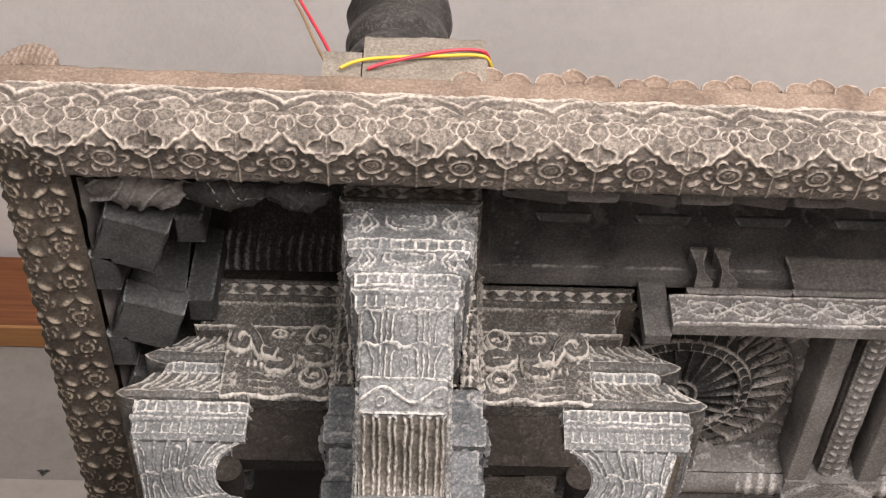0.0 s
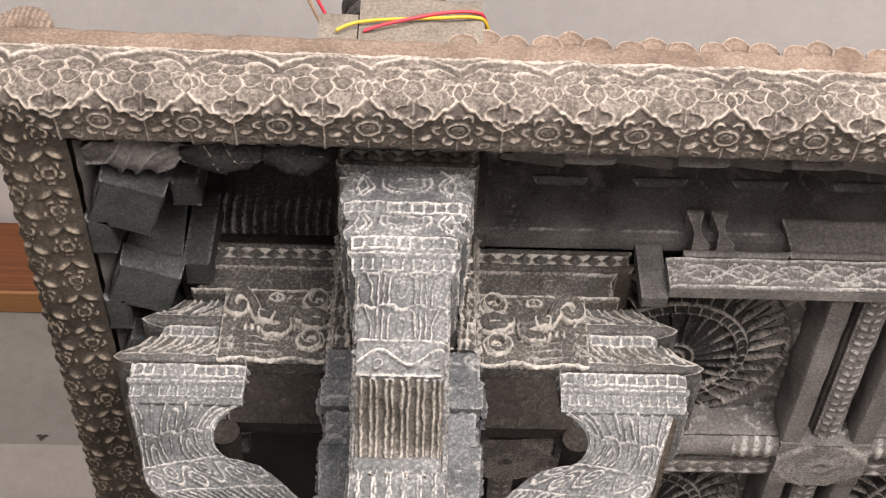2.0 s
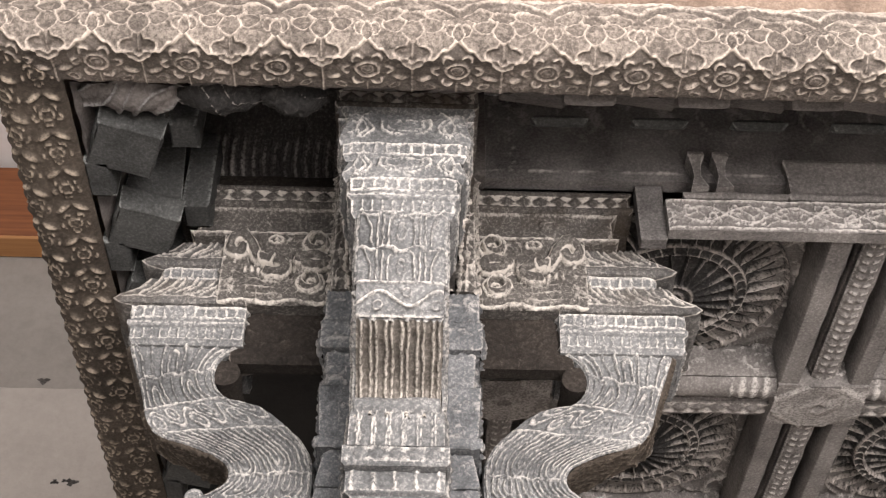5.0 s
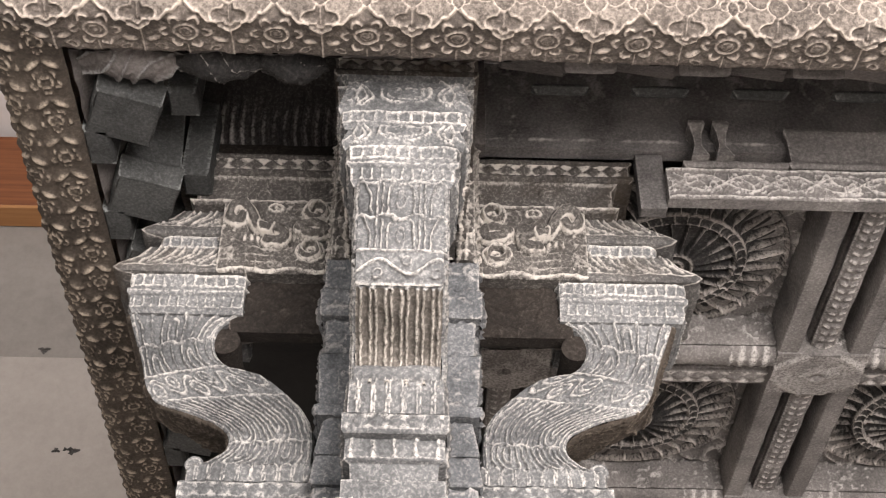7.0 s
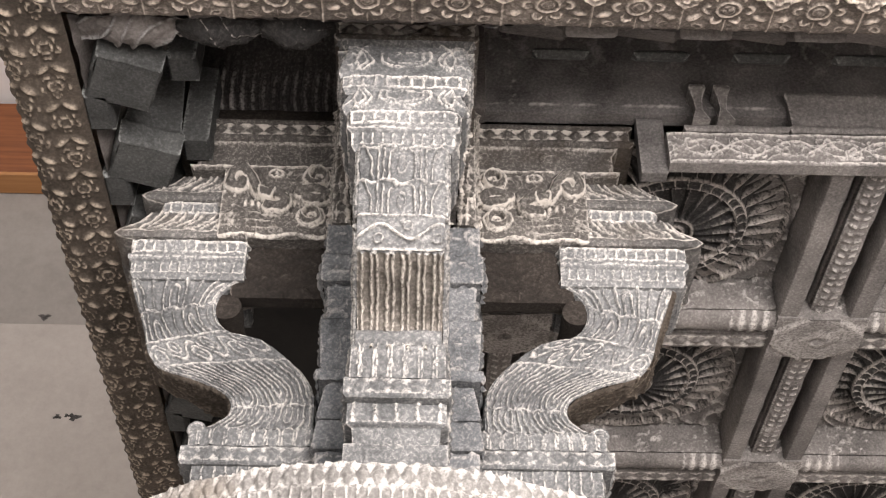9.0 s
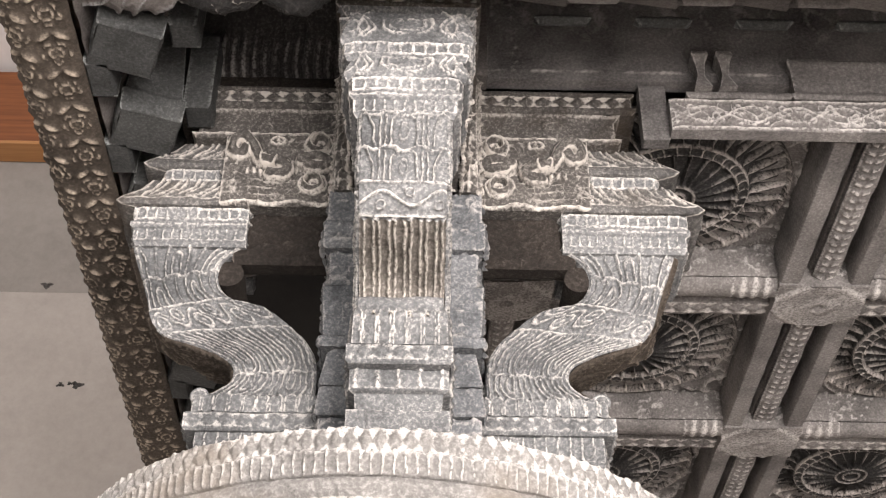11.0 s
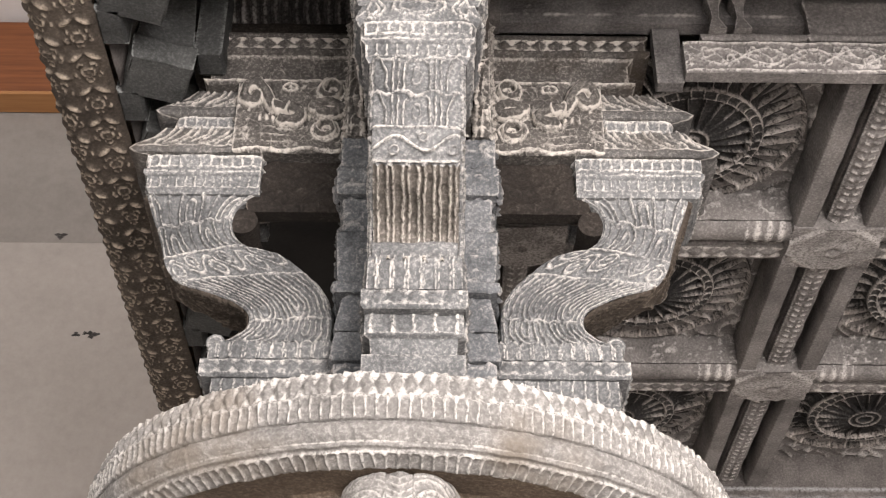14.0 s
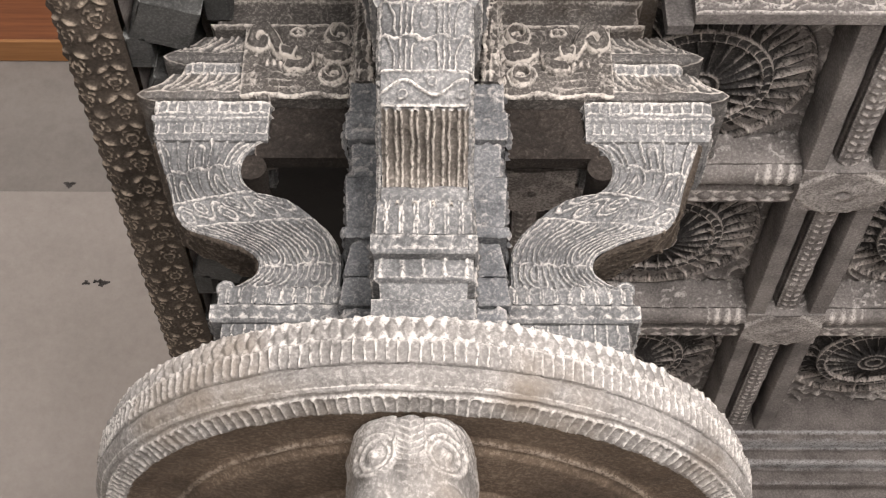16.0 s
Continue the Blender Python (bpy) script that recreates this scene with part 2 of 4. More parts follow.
class Carving:
    """Gathers sheets and solids into one mesh."""

    def __init__(self):
        self.v, self.f, self.w, self.n = [], [], [], 0

    def sheet(self, P, H=None, worn=None, flip=False, chisel=0.001, toward=None):
        P = np.asarray(P, float)
        du, dv = np.gradient(P, axis=1), np.gradient(P, axis=0)
        N = np.cross(du, dv)
        N /= np.linalg.norm(N, axis=-1, keepdims=True) + 1e-12
        if toward is not None:
            flip = float((N @ np.array(toward, float)).mean()) < 0
        if flip:
            N = -N
        if H is None:
            H = 0.0
        if worn is not None:
            worn = worn * patchy(P)
        P = P + N * (H + rough(P, chisel) + 0.5 * rough(P[..., [2, 0, 1]], chisel, 260.0))[..., None]
        nv, nu = P.shape[:2]
        i = np.arange(nv * nu).reshape(nv, nu) + self.n
        q = np.stack([i[:-1, :-1], i[:-1, 1:], i[1:, 1:], i[1:, :-1]], -1).reshape(-1, 4)
        if flip:
            q = q[:, ::-1]
        self.v.append(P.reshape(-1, 3))
        self.f.append(q)
        self.w.append(np.zeros(nv * nu) if worn is None else np.broadcast_to(worn, (nv, nu)).ravel())
        self.n += nv * nu
        return self

    def loft(self, rect, profile, relief=None, step=0.004, sides=(1, 1, 1, 1), chisel=0.001, cap=True, edge=0.6, plain_sides=()):
        """Walls round the rectangle x0, x1, y0, y1; profile: rows of (offset, z) from the foot up; sides: how far each of
        the four walls (y0, x1, y1, x0) follows the offset; plain_sides are cut more coarsely; relief(u, s, z, side) gives height and wear, s along the profile."""
        x0, x1, y0, y1 = rect
        pr = np.array(profile, float)
        seg = np.hypot(*np.diff(pr, axis=0).T)
        at = np.r_[0, np.cumsum(seg)]
        s = np.unique(np.concatenate([np.linspace(a, b, max(2, int((b - a) / step) + 2)) for a, b in zip(at[:-1], at[1:])]))
        o, z = np.interp(s, at, pr[:, 0]), np.interp(s, at, pr[:, 1])
        X0, X1, Y0, Y1 = x0 - o * sides[3], x1 + o * sides[1], y0 - o * sides[0], y1 + o * sides[2]
        for side in range(4):
            span = (x1 - x0) if side % 2 == 0 else (y1 - y0)
            n = max(3, int(span / (step * 5 if side in plain_sides else step)) + 2)
            t = np.linspace(0, 1, n)[None, :]
            c = lambda a: a[:, None] + 0 * t
            l = lambda a, b: a[:, None] * (1 - t) + b[:, None] * t
            if side == 0:
                X, Y = l(X0, X1), c(Y0)
            elif side == 1:
                X, Y = c(X1), l(Y0, Y1)
            elif side == 2:
                X, Y = l(X1, X0), c(Y1)
            else:
                X, Y = c(X0), l(Y1, Y0)
            Z = c(z)
            P = np.stack([X, Y, Z], -1)
            U = (X - (x0 + x1) / 2) if side % 2 == 0 else (Y - (y0 + y1) / 2)
            j = wander(P)
            H, W = relief(U + j, c(s) + 0.7 * j, Z + 0.7 * j, side) if relief else (0 * Z, 0 * Z)
            e = np.minimum(t, 1 - t) * span
            H = H * clip01(e / 0.010)
            W = np.maximum(W, edge * ridge(e, 0.0025) + 0 * Z)
            self.sheet(P, H, W, chisel=chisel * clip01(e / 0.006))
        if cap:
            for k, fl in ((0, True), (-1, False)):
                n = 8
                a, b = np.linspace(X0[k], X1[k], n), np.linspace(Y0[k], Y1[k], n)
                A, B = np.meshgrid(a, b)
                self.sheet(np.stack([A, B, 0 * A + z[k]], -1), flip=fl, chisel=0)
        return self

    def box(self, x0, x1, y0, y1, z0, z1, b=0.003, relief=None, step=0.01, edge=0.2):
        return self.loft((x0 + b, x1 - b, y0 + b, y1 - b), [(0, z0), (b, z0 + b), (b, z1 - b), (0, z1)], relief, step, edge=edge, chisel=0.0 if step > 0.15 else 0.001)

    def lathe(self, profile, cx=0, cy=0, relief=None, around=96, step=0.004, chisel=0.001):
        pr = np.array(profile, float)
        at = np.r_[0, np.cumsum(np.hypot(*np.diff(pr, axis=0).T))]
        s = np.unique(np.concatenate([np.linspace(a, b, max(2, int((b - a) / step) + 2)) for a, b in zip(at[:-1], at[1:])]))
        r, z = np.interp(s, at, pr[:, 0]), np.interp(s, at, pr[:, 1])
        a = np.linspace(0, 2 * np.pi, around + 1)
        R, A = r[:, None] + 0 * a, a + 0 * r[:, None]
        P = np.stack([cx + R * np.cos(A), cy + R * np.sin(A), z[:, None] + 0 * A], -1)
        j = wander(P, 0.7)
        H, W = relief(A + j / 0.39, s[:, None] + 0.5 * j, R) if relief else (0 * A, 0 * A)
        return self.sheet(P, H, W, chisel=chisel)

    def turned(self, m, start=0):
        """Applies a matrix to all that was gathered since chunk number start."""
        M = np.array(m)
        for k in range(start, len(self.v)):
            self.v[k] = self.v[k] @ M[:3, :3].T + M[:3, 3]
        return self

    def make(self, name, material, parent=None, label="", smooth=True):
        v, f, w = np.concatenate(self.v), np.concatenate(self.f), np.concatenate(self.w)
        me = bpy.data.meshes.new(name)
        me.vertices.add(len(v))
        me.vertices.foreach_set("co", v.astype(np.float32).ravel())
        me.loops.add(f.size)
        me.loops.foreach_set("vertex_index", f.astype(np.int32).ravel())
        me.polygons.add(len(f))
        me.polygons.foreach_set("loop_start", np.arange(0, f.size, 4, dtype=np.int32))
        me.polygons.foreach_set("use_smooth", np.full(len(f), smooth))
        me.update(calc_edges=True)
        att = me.attributes.new("worn", "FLOAT", "POINT")
        att.data.foreach_set("value", clip01(w).astype(np.float32))
        me.materials.append(material)
        ob = new(name, me)
        if parent:
            ob.parent = parent
        if label:
            ob["label"] = label
        return ob


def thing(name, label, category, at=(0, 0, 0), group="", kind=""):
    ob = new(name)
    ob.location = at
    return tagged(ob, label, category, group, kind)


def tube(name, pts, r, material, parent=None):
    cu = bpy.data.curves.new(name, "CURVE")
    cu.dimensions, cu.bevel_depth, cu.bevel_resolution, cu.resolution_u, cu.use_fill_caps = "3D", r, 3, 8, True
    sp = cu.splines.new("NURBS")
    sp.points.add(len(pts) - 1)
    for p, c in zip(sp.points, pts):
        p.co = (*c, 1)
    sp.use_endpoint_u, sp.order_u = True, 3
    tmp = bpy.data.objects.new("tmp", cu)
    me = bpy.data.meshes.new_from_object(tmp)
    bpy.data.objects.remove(tmp)
    me.materials.append(material)
    for p in me.polygons:
        p.use_smooth = True
    ob = new(name, me)
    if parent:
        ob.parent = parent
    return ob


# ---- the hall round the canopy ----
def slab(name, x0, x1, y0, y1, z0, z1, material, kind="structure", label="", category="", parent=None, step=0.5, b=0.004):
    ob = Carving().box(x0, x1, y0, y1, z0, z1, b, step=step).make(name, material, parent, smooth=False)
    return tagged(ob, label, category, "", "" if parent else kind)


slab("floor", -3.4, 3.9, -4.5, 2.4, -0.2, 0.0, FLOOR)
slab("ceiling_hall", -3.4, 3.9, -4.5, 2.4, 5.02, 5.2, ROOF)
slab("wall_north", -3.4, 3.9, 2.21, 2.4, 4.06, 5.02, WALL)
slab("wall_north_lower", -3.4, 3.9, 2.19, 2.4, 0.0, 4.06, WALL_LOW)
slab("wall_west", -3.4, -3.2, -4.3, 2.19, 0.0, 5.02, WALL)
slab("wall_east", 3.7, 3.9, -4.3, 2.19, 0.0, 5.02, WALL)
slab("wall_south_sill", -3.4, 3.9, -4.5, -4.3, 0.0, 0.15, WALL)
slab("wall_south_head", -3.4, 3.9, -4.5, -4.3, 3.4, 5.02, WALL)
for k, (a, b) in enumerate(((-3.4, -2.45), (-0.55, 0.55), (2.45, 3.9))):
    slab("wall_south_pier_%d" % (k + 1), a, b, -4.5, -4.3, 0.15, 3.4, WALL)
beam = slab("wall_beam", -3.2, 3.7, 2.1, 2.208, 4.65, 4.985, WOOD_RED, label="reddish brown varnished timber beam along the plaster wall", category="beam")
# added board: the beam's brightly lit underside put into a paler wood
slab("thin_strip", -3.2, 3.7, 2.098, 2.206, 4.636, 4.65, WOOD_UNDERLIT, parent=beam)

for k, (x, z, r) in enumerate(((-1.237, 4.10, 0.012), (-1.066, 3.70, 0.012), (-1.09, 3.705, 0.006), (-1.12, 3.70, 0.008))):
    u, v = np.linspace(0, 2 * np.pi, 17)[None, :], np.linspace(0.02, 1, 4)[:, None]
    rr = r * v * (1 + 0.35 * np.sin(3 * u + k) + 0.2 * np.sin(7 * u))
    y = 2.209 if z > 4.06 else 2.189
    o = Carving().sheet(np.stack([x + 1.5 * rr * np.cos(u), y - 0.004 * (1 - v) + 0 * u, z + rr * np.sin(u)], -1), toward=(0, -1, 0), chisel=0).make("wall_scar", BLACK)
    tagged(o, "small dark hole broken in the wall plaster", "hole", "holes in the plaster wall")

# ---- the eave ----
PITCH, PHASE = 0.1125, 0.064
EAVE_X, EAVE_Y = -0.437, -0.402
# offset outward and height, from the inner lip round to the top of the carved face
EAVE_PROFILE = [(0.0, 2.756), (0.003, 2.750), (0.045, 2.743), (0.070, 2.738), (0.084, 2.746), (0.092, 2.765), (0.094, 2.788), (0.091, 2.812), (0.084, 2.832), (0.074, 2.842)]


def sag(x, z):
    """How far the old front eave has dropped at x, more along its top."""
    return -(x + 0.5) * (0.006 + 0.0085 * clip01((z - 2.74) / 0.11))



def eave_pattern(U, S):
    """Round flowers on the under face, a stepped zigzag, and lotus sprays on the upper face."""
    c = cell(U, PITCH, PHASE)
    d = cell(U, PITCH, PHASE + PITCH / 2)
    h, w = 0 * U, 0 * U

    def lay(a, height, wear=1.0):
        nonlocal h, w
        h = h + height * a
        w = np.maximum(w, wear * a)

    low, v = (S < 0.10), S - 0.05
    r, ang = np.hypot(c, v * 1.05), np.arctan2(v, c)
    lay(ridge(r - 0.0145, 0.002), 0.003, 0.9)
    lay(ridge(r, 0.0075), 0.0035, 0.3)
    lay(ridge(r - 0.0075, 0.0012), 0.001, 0.6)
    star = 0.026 + 0.005 * np.cos(6 * ang)
    lay(ridge(r - star, 0.0025) * (np.cos(6 * ang) > -0.3) * (S < 0.092), 0.003, 1.0)
    lay(ridge(np.abs(c), 0.0012) * (S < 0.028) * low, 0.0015, 0.6)
    lay(ridge(np.abs(d), 0.0014) * (S < 0.054) * low, 0.002, 0.8)
    for sx in (-1, 1):
        q = ((d - sx * 0.015) * 0.8 + sx * (S - 0.034) * 0.5) / 0.0095, ((S - 0.034) * 0.9 - sx * (d - sx * 0.015) * 0.45) / 0.0048
        lay(clip01(1.6 - 1.3 * np.hypot(*q)) * low, 0.003, 1.0)
        q = ((c - sx * 0.034) * 0.9 + sx * (S - 0.018) * 0.4) / 0.007, ((S - 0.018) * 0.9 - sx * (c - sx * 0.034) * 0.4) / 0.004
        lay(ridge(np.hypot(*q) - 1, 0.3) * low, 0.002, 0.55)
    # stepped zigzag, its points midway between the flowers
    k = np.abs(d) / (PITCH / 2)
    z = 0.055 + 0.040 * k + 0.0035 * np.sin(2 * np.pi * k) * (k > 0.25) - 0.0032 * ridge(k - 0.47, 0.08) + 0.003 * ridge(k - 0.66, 0.06)
    over = clip01((S - z) / 0.003)
    h = h + 0.005 * over
    # upper face paler overall: its dust and its stronger light put into the wear
    w = np.maximum(w, 0.27 * over)
    lay(ridge(S - z - 0.0026, 0.0030) * (S < 0.103), 0.003, 1.25)
    leaf, ang2 = np.hypot(d / 0.0225, (S - 0.081) / np.where(S > 0.081, 0.0165, 0.0125)), np.arctan2(S - 0.081, d)
    dent = clip01((0.85 + 0.2 * np.cos(4 * ang2) - leaf) * 4)
    h, w = h - 0.0045 * dent, w * (1 - dent)
    lay(ridge(leaf - 0.85 - 0.2 * np.cos(4 * ang2), 0.08), 0.001, 0.9)
    lay(ridge(np.abs(d), 0.0012) * (leaf < 0.8), 0.002, 0.5)
    up = (S > 0.09)
    bar = ridge(S - 0.1035, 0.0016) * (np.abs(d) > 0.016)
    h, w = h - 0.0015 * bar, w * (1 - 0.6 * bar)
    # overlapping arches, then petals laid over one another from back to front
    T = 0.108 + (S - 0.091) * 0.62

    def petal(m, cx, cy, rx, ry, height, wear, lip=0.10, top=1.0):
        nonlocal h, w
        e = (np.abs((m - cx) / rx) ** 1.6 + np.abs(np.where(T > cy, (T - cy) / (ry * top), (T - cy) / ry)) ** 1.6) ** 0.625
        inside = clip01((1.0 - e) / 0.10) * up
        h = h * (1 - inside) + (base_h + 2.2 * height) * inside
        w = w * (1 - inside) + (wear + 0.14 * clip01(1 - e)) * inside
        lay(ridge(e - 1.0, 1.1 * lip) * up, 0.0018, 0.86)

    base_h = 0.005
    arc = np.hypot(d / 0.0585, (T - 0.119) / 0.0345)
    # arch grooves, and the slots below, lose pale tone: cavity shade put into colour
    groove = clip01(1.6 * ridge(arc - 1, 0.085)) * clip01((T - 0.131) / 0.005)
    h, w = h - 0.005 * groove, w * (1 - 0.97 * groove)
    lay(ridge(arc - 1.16, 0.05) * (T > 0.135), 0.0006, 0.8)
    for sx in (-1, 1):
        petal(d, sx * 0.031, 0.1345, 0.0185, 0.0085, -0.002, 0.16, 0.09)
    petal(d, 0, 0.1325, 0.018, 0.0070, -0.0018, 0.08, 0.09)
    for sx in (-1, 1):
        petal(d, sx * 0.0225, 0.1235, 0.0155, 0.0070, -0.0012, 0.12, 0.09)
    petal(d, 0, 0.1185, 0.0140, 0.0085, -0.0008, 0.14, 0.10, 1.2)
    slot = clip01(1 - np.abs(T - 0.1405) / 0.0022) * clip01((0.016 - np.abs(d)) / 0.002) * up
    slot = np.maximum(slot, clip01(1 - np.abs(T - 0.1315) / 0.0022) * clip01((0.014 - np.abs(c)) / 0.002) * up)
    h, w = h - 0.004 * slot, w * (1 - 0.9 * slot)
    for sx in (-1, 1):
        petal(c, sx * 0.0085, 0.1195, 0.0075, 0.0055, -0.001, 0.12, 0.12)
    petal(c, 0, 0.1165, 0.0075, 0.0065, -0.0008, 0.12, 0.12, 1.3)
    # dust lies thicker and the cutting is worn shallow in places
    dust = clip01(0.5 + 0.5 * np.sin(U * 21 + 1.3) + 0.35 * np.sin(U * 57) - 0.55) * up
    h, w = h * (1 - 0.35 * dust) + 0.35 * dust * 0.005, w * (1 - 0.3 * dust) + 0.3 * dust * 0.6
    lay(clip01((S - 0.170) / 0.006), 0.001, 0.8)
    return h, w


def side_pattern(U, S):
    """Flowers between paired leaves, crowded along the darker side run."""
    p = 0.070
    c, d = cell(U, p), cell(U, p, p / 2)
    h, w = 0 * U, 0 * U
    for k, cx in ((0, 0.034), (1, 0.082)):
        m, n = (c, d) if k == 0 else (d, c)
        v = S - cx
        r, ang = np.hypot(m, v), np.arctan2(v, m)
        for a, hh, ww in ((ridge(r - 0.009, 0.002), 0.004, 0.8), (ridge(r, 0.005), 0.003, 0.3), (ridge(r - 0.0165 - 0.003 * np.cos(5 * ang), 0.002) * (np.cos(5 * ang) > -0.3), 0.004, 0.85)):
            h, w = h + hh * a, np.maximum(w, ww * a)
        for sx in (-1, 1):
            x, y = n - 0.004, v - sx * 0.012
            q = np.hypot((x * 0.6 + sx * y * 0.8) / 0.0115, (y * 0.6 - sx * x * 0.8) / 0.0045)
            a = clip01(1.5 - q)
            h, w = h + 0.006 * a, np.maximum(w, 0.9 * clip01(1.4 - q))
    serr = ridge(cell(U, p / 2), 0.010) * clip01((S - 0.095) / 0.02)
    return h + 0.010 * serr, w


def eave_run(side, length, step):
    c = Carving()
    pr = np.array(EAVE_PROFILE)
    at = np.r_[0, np.cumsum(np.hypot(*np.diff(pr, axis=0).T))]
    s = np.linspace(0, at[-1], 130)
    # rounded section through the profile's corners
    k = np.ones(9) / 9
    o, z = (np.convolve(np.pad(np.interp(s, at, pr[:, i]), 4, mode="edge"), k, "valid") for i in (0, 1))
    u = np.arange(0, length, step)
    S = s[:, None] + 0 * u
    if side == "front":
        U = np.maximum(EAVE_X - 0.11 + u[None, :], EAVE_X - o[:, None])
        P = np.stack([U, EAVE_Y - o[:, None] + 0 * U, z[:, None] + 0 * U], -1)
        H, W = eave_pattern(U, S)
        P[..., 2] += sag(P[..., 0], P[..., 2])
        c.sheet(P, H, W, toward=(0, -1, -0.6), chisel=0.0016)
    else:
        U = np.maximum(EAVE_Y - 0.11 + u[None, :], EAVE_Y - o[:, None])
        P = np.stack([EAVE_X - o[:, None] + 0 * U, U, z[:, None] + 0 * U], -1)
        H, W = side_pattern(U, S)
        c.sheet(P, H, W, toward=(-1, 0, -0.6))
    return c


eave = thing("stone_eave", "carved stone eave cornice with rows of flowers and lotus sprays", "cornice", (0, 0, 0))
eave_run("front", 1.5, 0.0017).make("front_cornice", EAVE, eave, "pale dusty carved front cornice")
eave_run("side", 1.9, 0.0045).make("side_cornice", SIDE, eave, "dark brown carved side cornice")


def streaks(U, s, z, side):
    a = ridge(np.sin(U * 37 + 3 * np.sin(U * 11)) + np.sin(z * 300), 0.3)
    return 0.0006 * a, 0.35 * a


c = Carving().loft((EAVE_X - 0.12, 1.45, EAVE_Y - 0.055, EAVE_Y + 0.04), [(0.008, 2.836), (0.012, 2.840), (0.010, 2.850), (-0.004, 2.857), (-0.002, 2.866), (0.004, 2.882), (0.003, 2.905), (-0.004, 2.910)], streaks, 0.006)
for q in c.v:
    q[:, 2] += sag(q[:, 0], q[:, 2])
c.make("top_fillet", FILLET, eave, "plain brown weathered top ledge")
Carving().loft((EAVE_X - 0.055, EAVE_X + 0.05, EAVE_Y + 0.045, 1.5), [(-0.006, 2.852), (0.0, 2.855), (0.004, 2.905), (-0.004, 2.910)], streaks, 0.012).make("side_fillet", FILLET, eave)


def crest_leaf():
    """Three round lobes with raised rims, standing on the ledge."""
    c = Carving()
    for cx, cz, r, tip in ((-0.033, 0.000, 0.0215, 0), (0.033, 0.000, 0.0215, 0), (0.0, 0.017, 0.0205, 0.003)):
        a = np.linspace(0, np.pi, 28)[None, :]
        rr = np.array([0.0, 0.55, 0.80, 0.86, 0.93, 1.0, 1.0, 1.0])[:, None]
        yy = np.array([-0.010, -0.010, -0.009, -0.013, -0.0145, -0.012, 0.0, 0.014])[:, None]
        R = r * rr * (1 + tip / r * np.exp(-((a - np.pi / 2) / 0.25) ** 2))
        front, tall = (0.006, 1.0) if cx == 0 else (0.0, 1.05)
        P = np.stack([cx + R * np.cos(a), yy + front + 0 * a, cz + tall * R * np.sin(a)], -1)
        c.sheet(P, None, 0.9 * ridge(rr - 0.94, 0.06) + 0 * a, chisel=0.0005, toward=(0, -1, 0.3))
        c.sheet(np.stack([cx + R[-1:] * np.cos(a) * np.array([[1.0], [0.02]]), 0.014 + front + np.zeros((2, 28)), cz + tall * R[-1:] * np.sin(a) * np.array([[1.0], [0.02]])], -1), toward=(0, 1, 0), chisel=0)
    c.box(-0.05, 0.05, -0.007, 0.013, -0.006, 0.004, 0.002)
    c.box(-0.019, 0.019, -0.004, 0.018, 0.0, 0.018, 0.002)
    return c


first = None
for k in range(11):
    x = 0.104 + 0.112 * k
    if first is None:
        first = crest_leaf().make("crest_leaf", FILLET, eave)
        first.location = (x, EAVE_Y - 0.04, 2.910 + sag(x, 3.0))
        mesh = first.data
    else:
        o = new("crest_leaf", mesh)
        o.parent = eave
        o.location = (x, EAVE_Y - 0.04, 2.910 + sag(x, 3.0))
        o.scale = (1, 1, 1 + 0.12 * math.sin(k * 2.3))
        o.rotation_euler = (0, radians(1.5 * math.sin(k * 1.7)), 0)

# corner finial: an upright ribbed fan
a = np.linspace(0, np.pi, 60)[None, :]
v = np.linspace(0, 1, 24)[:, None]
rad = 0.052 * (1 - 0.30 * clip01(np.cos(a)) - 0.06 * clip01(-np.cos(a)))
P = np.stack([-0.012 + rad * v * np.cos(a) * 1.05, -0.012 * np.sqrt(1 - v ** 2) + 0 * a, rad * v * np.sin(a) * 1.15], -1)
rib = np.abs(np.sin(P[..., 0] * 420))
c = Carving().sheet(P, 0.003 * rib, 0.5 * rib * (v > 0.3), toward=(0, -1, 0.1)).sheet(P * [1, -1.6, 1], toward=(0, 1, 0))
c.box(-0.062, 0.055, -0.012, 0.02, -0.004, 0.004, 0.001)
fin = c.make("corner_finial", FILLET, eave, "worn ribbed fan-shaped corner finial")
fin.location = (-0.506, EAVE_Y - 0.04, 2.912)

# ---- under the eave: sloping soffit with rafters, and the wall beam over the brackets ----
roof = thing("canopy_roof", "dark stone canopy roof behind the carved eave", "roof")


def slope(x0, x1, y0, z0, y1, z1, n=40, m=24):
    t, u = np.linspace(0, 1, m)[:, None], np.linspace(x0, x1, n)[None, :]
    return np.stack([u + 0 * t, y0 + (y1 - y0) * t + 0 * u, z0 + (z1 - z0) * t + 0 * u], -1)


P = slope(-0.45, 1.5, EAVE_Y + 0.005, 2.758, -0.11, 3.07, 200, 30)
t = np.linspace(0, 1, 30)[:, None]
P[..., 0] = np.maximum(P[..., 0], EAVE_X + 0.005 + 0.13 * t)
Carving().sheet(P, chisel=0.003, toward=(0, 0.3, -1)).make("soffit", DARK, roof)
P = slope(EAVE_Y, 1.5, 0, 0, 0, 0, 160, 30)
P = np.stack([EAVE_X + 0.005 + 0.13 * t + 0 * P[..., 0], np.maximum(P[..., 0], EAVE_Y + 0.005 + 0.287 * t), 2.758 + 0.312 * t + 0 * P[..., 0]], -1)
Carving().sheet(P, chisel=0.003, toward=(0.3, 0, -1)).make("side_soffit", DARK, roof)
